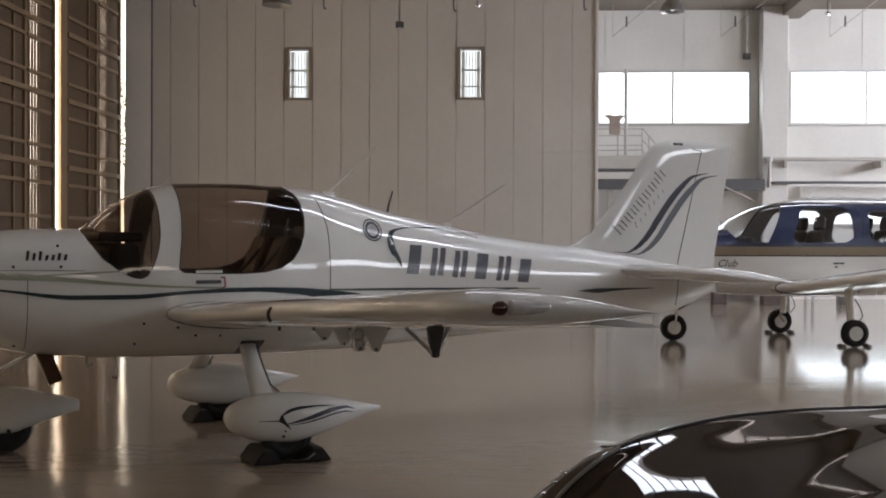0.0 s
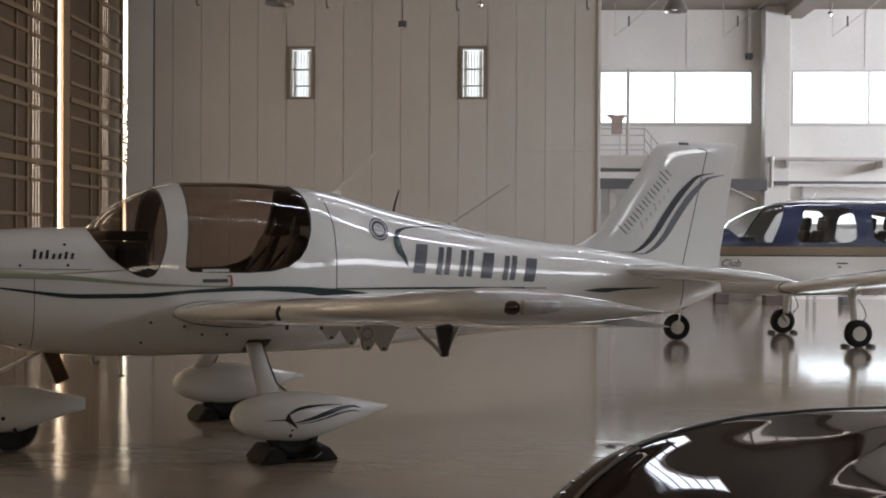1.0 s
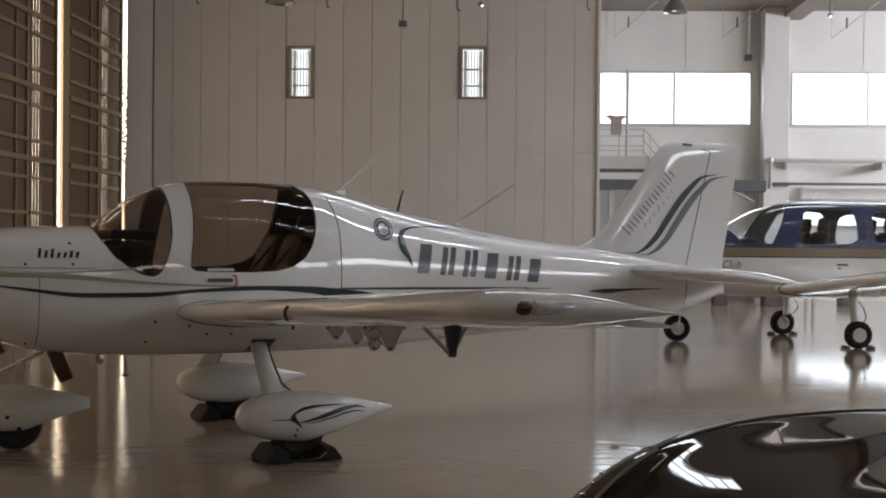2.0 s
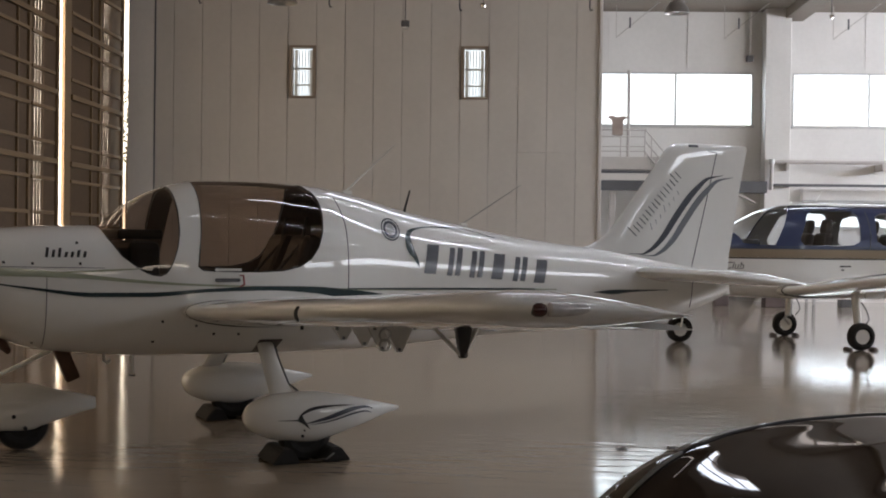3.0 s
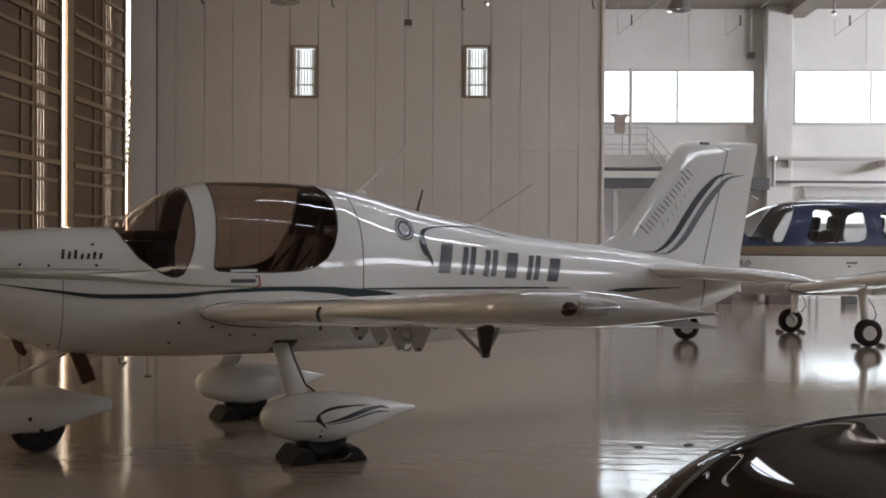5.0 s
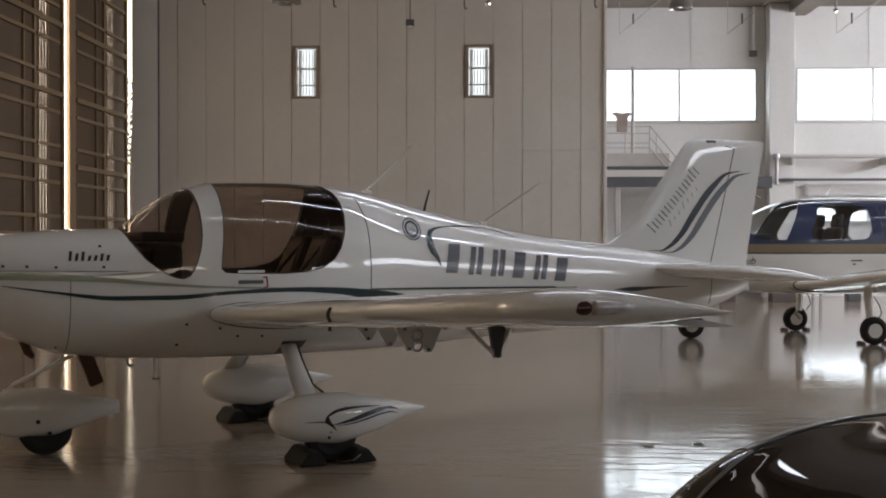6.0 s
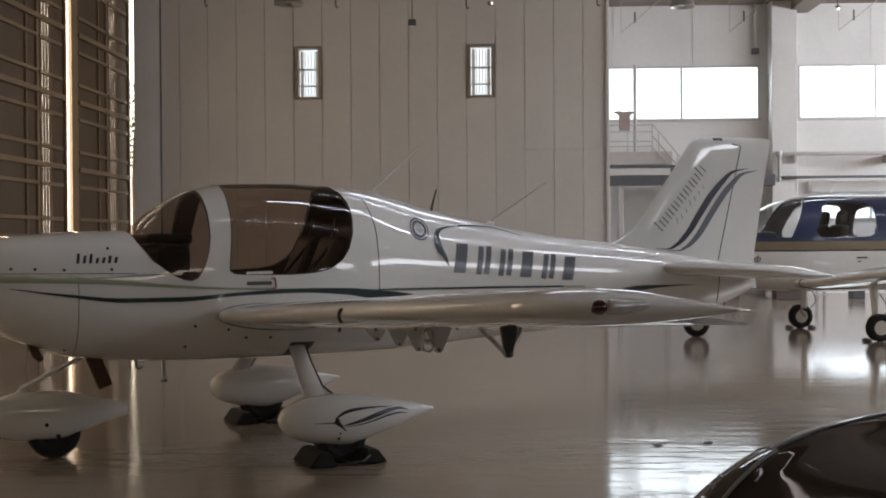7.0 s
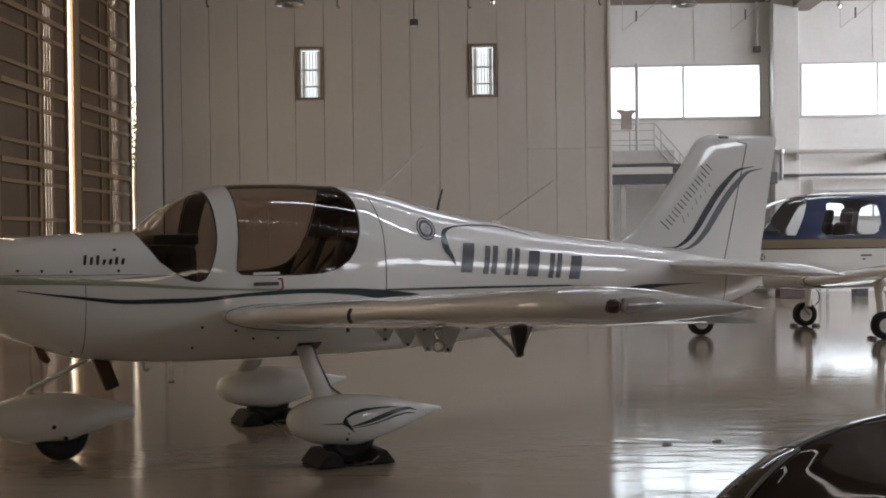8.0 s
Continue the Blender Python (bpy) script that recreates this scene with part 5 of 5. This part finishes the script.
bm = bmesh.new()
NX, NY = 110, 96
grid = []
for i in range(NX + 1):
    row = []
    for j in range(NY + 1):
        q = math.sin((j / NY - 0.5) * math.pi)
        v = HALF * math.copysign(abs(q) ** 0.85, q)
        u = nose_line(v) + (4.5 - nose_line(v)) * (i / NX) ** 1.5
        v *= curve_through(WIDTH, u) / HALF
        row.append(bm.verts.new((u, v, max(car_top(u, v), 0.34))))
    u0, u1 = row[0].co.x, row[-1].co.x
    low = [bm.verts.new((u, s * (curve_through(WIDTH, u) + 0.012), 0.33)) for u, s in ((u0, -1), (u1, 1))]
    base = [bm.verts.new((u + 0.03, s * (curve_through(WIDTH, u) - 0.04), 0.2)) for u, s in ((u0, -1), (u1, 1))]
    grid.append([base[0], low[0], *row, low[1], base[1]])
for a, b in zip(grid, grid[1:]):
    for k in range(len(a) - 1):
        bm.faces.new((a[k], b[k], b[k + 1], a[k + 1]))
front = [bm.verts.new((v.co.x + 0.03, v.co.y, 0.2)) for v in grid[0][2:-2]]
lip = grid[0][2:-2]
for k in range(len(lip) - 1):
    bm.faces.new((lip[k], lip[k + 1], front[k + 1], front[k]))
bm.faces.new(grid[-1][::-1])
bmesh.ops.recalc_face_normals(bm, faces=bm.faces[:])
smooth(bm, 55)
part("body", bm, M_CAR, car, "glossy black car body")


def car_line(pts, r, mat, name, lift=0.001):
    table = [(k, p) for k, p in enumerate(pts)]
    fine = []
    for k in range(8 * (len(pts) - 1) + 1):
        t = k / 8
        fine.append((curve_through([(n, p[0]) for n, p in table], t), curve_through([(n, p[1]) for n, p in table], t)))
    return part(name, tube([(u, v, car_top(u, v) + lift) for u, v in fine], r, 6), mat, car)


def car_patch(name, rows, mat, s, label, lift=0.0025):
    """A lens or panel on the skin: rows of (u, inner v, outer v)."""
    lo, hi = [(r[0], r[1]) for r in rows], [(r[0], r[2]) for r in rows]
    bm = bmesh.new()
    prev = None
    for k in range(33):
        u = rows[0][0] + (rows[-1][0] - rows[0][0]) * k / 32
        a, b = curve_through(lo, u), curve_through(hi, u)
        col = []
        for j in range(15):
            v = a + (b - a) * j / 14
            col.append(bm.verts.new((u, s * v, car_top(u, v) + lift)))
        if prev:
            for j in range(14):
                bm.faces.new((prev[j], col[j], col[j + 1], prev[j + 1]))
        prev = col
    bmesh.ops.recalc_face_normals(bm, faces=bm.faces[:])
    smooth(bm)
    return part(name, bm, mat, car, label)


for s in (1, -1):
    car_line([(0.555, s * 0.608), (0.65, s * 0.635), (0.80, s * 0.672), (0.96, s * 0.70), (1.2, s * 0.715), (1.7, s * 0.72)], 0.0035, M_BLACK, "bonnet_gap")
    car_line([(0.555, s * 0.608), (0.56, s * 0.65), (0.57, s * 0.69), (0.585, s * 0.73)], 0.003, M_BLACK, "lamp_gap")
    car_patch("front_lamp", [(0.22, 0.48, 0.62), (0.30, 0.525, 0.655), (0.36, 0.545, 0.675), (0.44, 0.567, 0.69), (0.55, 0.603, 0.715)], M_LENSDARK, s, "smoked front lamp lens")
    car_line([(0.553, s * 0.600), (0.44, s * 0.562), (0.36, s * 0.540), (0.30, s * 0.520), (0.22, s * 0.475)], 0.005, M_STEEL, "lamp_trim", 0.003)
    for k in range(5):
        u, v = 0.28 + 0.035 * k, s * (0.565 + 0.016 * k)
        part("reflector", lathe([(0.0, 0.0), (0.008, 0.001), (0.010, 0.004), (0.0, 0.006)], 10, pose(u, v, car_top(u, v) + 0.001)), M_CHROME, car)
    for u in (0.85, 3.60):
        wheel(car, u, s * 0.80, 0.33, 0.20, hub_mat=M_STEEL)
# cabin
bm = bmesh.new()
rows = [(1.80, 0.95, 0.60, 0.70), (2.2, 1.13, 0.56, 0.72), (2.55, 1.24, 0.54, 0.73), (2.8, 1.27, 0.53, 0.73), (3.2, 1.265, 0.53, 0.73), (3.7, 1.17, 0.53, 0.73), (4.2, 0.94, 0.56, 0.70)]
prev = None
for x, z, wt, wb in rows:
    col = [bm.verts.new(p) for p in ((x, -wb, 0.80), (x, -wt, z - 0.05), (x, -wt * 0.8, z), (x, 0, z + 0.015), (x, wt * 0.8, z), (x, wt, z - 0.05), (x, wb, 0.80))]
    if prev:
        for k in range(6):
            bm.faces.new((prev[k], col[k], col[k + 1], prev[k + 1]))
    prev = col
bmesh.ops.recalc_face_normals(bm, faces=bm.faces[:])
smooth(bm, 50)
part("cabin_glass", bm, M_CARGLASS, car, "dark glass cabin")
part("roof", box(2.6, 3.35, -0.46, 0.46, 1.262, 1.29, 0.012), M_CAR, car)

# ---------- far wall: gallery, stair, pipes ----------
gallery = thing("mezzanine", "grey steel mezzanine with railing and stair on the far wall", "mezzanine", pose(0, 0, 0))
part("deck", box(2.40, 4.05, 27.62, 28.99, 3.0, 3.30, 0.01), M_RAIL, gallery)
part("flange", box(2.40, 4.20, 27.56, 27.618, 2.92, 2.985, 0.006), M_DARKSTEEL, gallery)
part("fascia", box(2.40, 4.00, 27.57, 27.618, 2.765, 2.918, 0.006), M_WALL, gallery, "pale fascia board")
part("beam", box(2.40, 4.55, 27.56, 27.70, 2.53, 2.76, 0.008), M_DARKSTEEL, gallery, "dark steel gallery beam")
part("gusset", box(4.0, 4.22, 27.57, 27.618, 2.765, 2.918, 0.006), M_DARKSTEEL, gallery)
for z in (3.42, 3.53, 3.75, 3.90):
    part("rail", tube([(2.40, 27.6, z), (3.60, 27.6, z)], 0.014, 8), M_RAIL, gallery)
for x in (2.5, 3.05, 3.60):
    part("post", tube([(x, 27.6, 3.30), (x, 27.6, 3.92)], 0.016, 8), M_RAIL, gallery)
for z in (0.12, 0.36, 0.62):
    part("stair_rail", tube([(3.60, 27.6, 3.30 + z), (6.1, 27.6, 0.30 + z)], 0.016, 8), M_RAIL, gallery)
for k in range(6):
    x = 3.75 + 0.42 * k
    part("post", tube([(x, 27.6, 3.30 - 1.2 * (x - 3.6)), (x, 27.6, 3.30 - 1.2 * (x - 3.6) + 0.64)], 0.014, 8), M_RAIL, gallery)
for yy in (27.6, 28.45):
    bm = bmesh.new()
    vs = [bm.verts.new((x, yy + o, z)) for o in (-0.03, 0.03) for x, z in ((4.05, 3.0), (4.05, 2.72), (6.32, 0.0), (6.55, 0.0))]
    for q in ((0, 1, 2, 3), (7, 6, 5, 4), (0, 4, 5, 1), (1, 5, 6, 2), (2, 6, 7, 3), (3, 7, 4, 0)):
        bm.faces.new([vs[k] for k in q])
    part("stringer", bm, M_RAIL, gallery)
for k in range(15):
    x, z = 4.25 + 0.155 * k, 2.78 - 0.186 * k
    part("tread", box(x - 0.10, x + 0.10, 27.632, 28.418, z - 0.03, z, 0.004), M_RAIL, gallery)
for x in (2.9, 3.95):
    part("leg", box(x - 0.06, x + 0.06, 27.72, 27.84, 0, 2.995, 0.008), M_RAIL, gallery)
gpole = tagged(part("post", tube([(3.30, 28.3, 3.30), (3.30, 28.3, 5.35)], 0.04, 10), M_RAIL), "grey steel post on the mezzanine", "post")

vest = thing("hanging_vest", "rust-brown cloth vest hung over the mezzanine railing", "vest", pose(2.97, 27.55, 0))
bm = bmesh.new()
shape = [(-0.12, 3.77), (-0.12, 4.02), (-0.13, 4.12), (-0.25, 4.19), (-0.11, 4.22), (-0.05, 4.19), (0.05, 4.19), (0.11, 4.22), (0.24, 4.18), (0.13, 4.11), (0.12, 4.0), (0.12, 3.77)]
vs = [[bm.verts.new((x, o + 0.02 * math.sin(9 * x), z)) for x, z in shape] for o in (-0.05, 0.05)]
bm.faces.new(vs[0])
bm.faces.new(vs[1][::-1])
for k in range(len(shape)):
    bm.faces.new((vs[0][k], vs[1][k], vs[1][(k + 1) % len(shape)], vs[0][(k + 1) % len(shape)]))
bmesh.ops.recalc_face_normals(bm, faces=bm.faces[:])
bmesh.ops.bevel(bm, geom=bm.edges[:], offset=0.015, segments=2, affect="EDGES")
smooth(bm, 60)
part("cloth", bm, M_RAG, vest)

upper = thing("wall_pipe", "pale pipe on brackets along the far wall", "pipe", pose(0, 0, 0))
part("run", tube([(6.64, 28.45, 3.27), (16.0, 28.45, 3.27)], 0.05, 12), M_RAIL, upper)
part("drop", tube([(6.64, 28.45, 3.28), (6.64, 28.45, 2.62)], 0.045, 12), M_RAIL, upper)
part("elbow", lathe([(0.0, -0.07), (0.07, -0.06), (0.08, 0.0), (0.07, 0.06), (0.0, 0.07)], 16, pose(6.64, 28.45, 3.27)), M_STEEL, upper)
for x in (7.0, 9.2, 11.4, 13.6):
    part("bracket", box(x - 0.03, x + 0.03, 28.40, 28.99, 3.08, 3.25, 0.004), M_RAIL, upper)
lower = thing("cable_tray", "grey cable tray under the far windows", "cable tray", pose(0, 0, 0))
part("tray", box(6.7, 16.0, 28.40, 28.54, 2.70, 2.76, 0.006), M_DARKSTEEL, lower)
part("valance", box(7.45, 16.0, 28.80, 28.99, 2.40, 2.66, 0.008), M_BACK, lower)
part("tray", box(7.45, 16.0, 28.74, 28.795, 2.365, 2.40, 0.004), M_STEEL, lower)
beamside = tagged(part("beam", box(4.95, 6.49, 28.2, 28.5, 2.53, 2.80, 0.01), M_DARKSTEEL), "dark steel beam beside the column", "beam")
brace = tagged(part("brace", tube([(5.0, 28.15, 2.86), (6.2, 28.15, 2.3)], 0.03, 8), M_RAIL), "thin diagonal steel brace", "brace")
hose = tagged(part("drop_cable", tube([(6.20, 28.9, CEIL), (6.20, 28.9, 5.78)], 0.03, 8), M_BACK), "vertical conduit beside the column", "conduit")
cbox = thing("junction_box", "small dark junction box on the conduit", "junction box", pose(0, 0, 0))
part("case", box(6.12, 6.28, 28.84, 28.95, 5.66, 5.80, 0.01), M_DARKSTEEL, cbox)

# low clutter against the far wall
def crate(x, y, w, d, h, mat, label):
    c = thing("crate", label, "crate", pose(x, y, 0))
    part("body", box(-w / 2, w / 2, -d / 2, d / 2, 0.0, h - 0.035, 0.012), mat, c)
    part("lid", box(-w / 2 - 0.01, w / 2 + 0.01, -d / 2 - 0.01, d / 2 + 0.01, h - 0.034, h, 0.008), mat, c)
    return c


crate(5.15, 26.6, 0.30, 0.30, 0.30, M_BOX, "small reddish brown crate on the floor")
crate(6.3, 26.4, 0.55, 0.4, 0.22, M_BOX, "low dark crate on the floor")
crate(7.9, 26.8, 0.28, 0.3, 0.26, M_DARKSTEEL, "small dark metal box on the floor")
bench = thing("work_bench", "pale work bench against the far wall", "bench", pose(0, 0, 0))
part("top", box(5.3, 7.6, 27.6, 28.4, 0.70, 0.75, 0.008), M_BACK, bench)
for x in (5.4, 7.45):
    for y in (27.68, 28.32):
        part("leg", box(x - 0.03, x + 0.03, y - 0.03, y + 0.03, 0, 0.698, 0.004), M_STEEL, bench)
cabinet = thing("floor_cabinet", "pale grey floor cabinet against the far wall", "cabinet", pose(0, 0, 0))
part("body", box(11.2, 12.6, 28.0, 28.5, 0, 1.1, 0.01), M_RAIL, cabinet)

# ---------- things hanging from the ceiling ----------
def high_bay(x, y, z):
    h = thing("ceiling_lamp", "spun metal high-bay lamp hanging from the ceiling, unlit", "ceiling lamp", pose(x, y, z), group="high-bay lamps")
    part("shade", lathe([(0.26, 0.0), (0.27, 0.005), (0.24, 0.12), (0.15, 0.24), (0.07, 0.27), (0.0, 0.275)], 28), M_LAMPSHELL, h)
    part("bulb", lathe([(0.0, 0.02), (0.05, 0.035), (0.07, 0.09), (0.04, 0.16), (0.0, 0.17)], 16), M_LENS, h)
    part("rod", tube([(0, 0, 0.27), (0, 0, CEIL - z)], 0.012, 8), M_CABLE, h)
    return h


def hook(x, y, z):
    h = thing("ceiling_hook", "thin dark hanger hook under the ceiling", "hook", pose(x, y, 0), group="ceiling hooks")
    part("rod", tube([(0, 0, CEIL), (0, 0, z + 0.05), (0.02, 0, z), (0.05, 0, z + 0.02)], 0.016, 6), M_DARKSTEEL, h)
    return h


def hanger(x, y, z):
    h = thing("pipe_hanger", "thin steel pipe hanger below the ceiling", "hanger", pose(x, y, 0), group="pipe hangers")
    part("rod", tube([(0, 0, CEIL), (0, 0, z)], 0.008, 6), M_RAIL, h)
    part("arm", tube([(0, 0, z), (0.9, -0.4, z + 0.72), (0.95, -0.4, CEIL)], 0.010, 6), M_RAIL, h)
    part("clip", tube([(0.30, -0.15, z + 0.20), (0.30, -0.15, z + 0.44)], 0.022, 6), M_DARKSTEEL, h)
    return h


high_bay(-3.62, 21.6, 5.54)
high_bay(4.06, 26.2, 6.27)
hook(-5.12, 21.6, 5.53)
hook(-2.78, 21.6, 5.47)
hook(-0.46, 21.6, 5.42)
hook(1.84, 21.6, 5.43)
hanger(2.99, 28.3, 6.11)
hanger(5.48, 28.3, 6.10)
hanger(7.97, 28.3, 6.09)
for x, y, z in ((-0.04, 21.6, 5.52), (7.34, 26.2, 6.22)):
    h = thing("sensor", "small pale ceiling sensor", "sensor", pose(x, y, z), group="ceiling sensors")
    part("dome", lathe([(0.0, -0.06), (0.04, -0.05), (0.055, 0.0), (0.05, 0.03), (0.0, 0.035)], 16), M_CHROME, h)
    part("stem", tube([(0, 0, 0.03), (0, 0, CEIL - z)], 0.012, 6), M_CABLE, h)
pend = thing("pendant_switch", "small dark pendant box hanging on a cable", "pendant switch", pose(-1.42, 21.6, 5.13))
part("cable", tube([(0, 0, 0.10), (0.004, 0, 0.8), (0, 0, CEIL - 5.13)], 0.010, 6), M_CABLE, pend)
part("box", box(-0.07, 0.07, -0.05, 0.05, 0.0, 0.11, 0.012), M_DARKSTEEL, pend)
part("button", box(-0.04, 0.04, -0.04, 0.04, -0.03, -0.001, 0.008), M_WHITE, pend)

# small recessed tie-down plates in the floor
for x, y in ((1.04, 8.38), (1.38, 8.46)):
    plate = thing("floor_anchor", "small dark tie-down plate set in the floor", "floor anchor", pose(x, y, 0.0), group="floor anchors")
    part("plate", lathe([(0.0, 0.003), (0.035, 0.003), (0.045, 0.0005)], 16), M_DARKSTEEL, plate)
    part("ring", tube([(0.03 * math.cos(a), 0.03 * math.sin(a), 0.007) for a in [2 * math.pi * k / 12 for k in range(13)]], 0.004, 6), M_STEEL, plate)
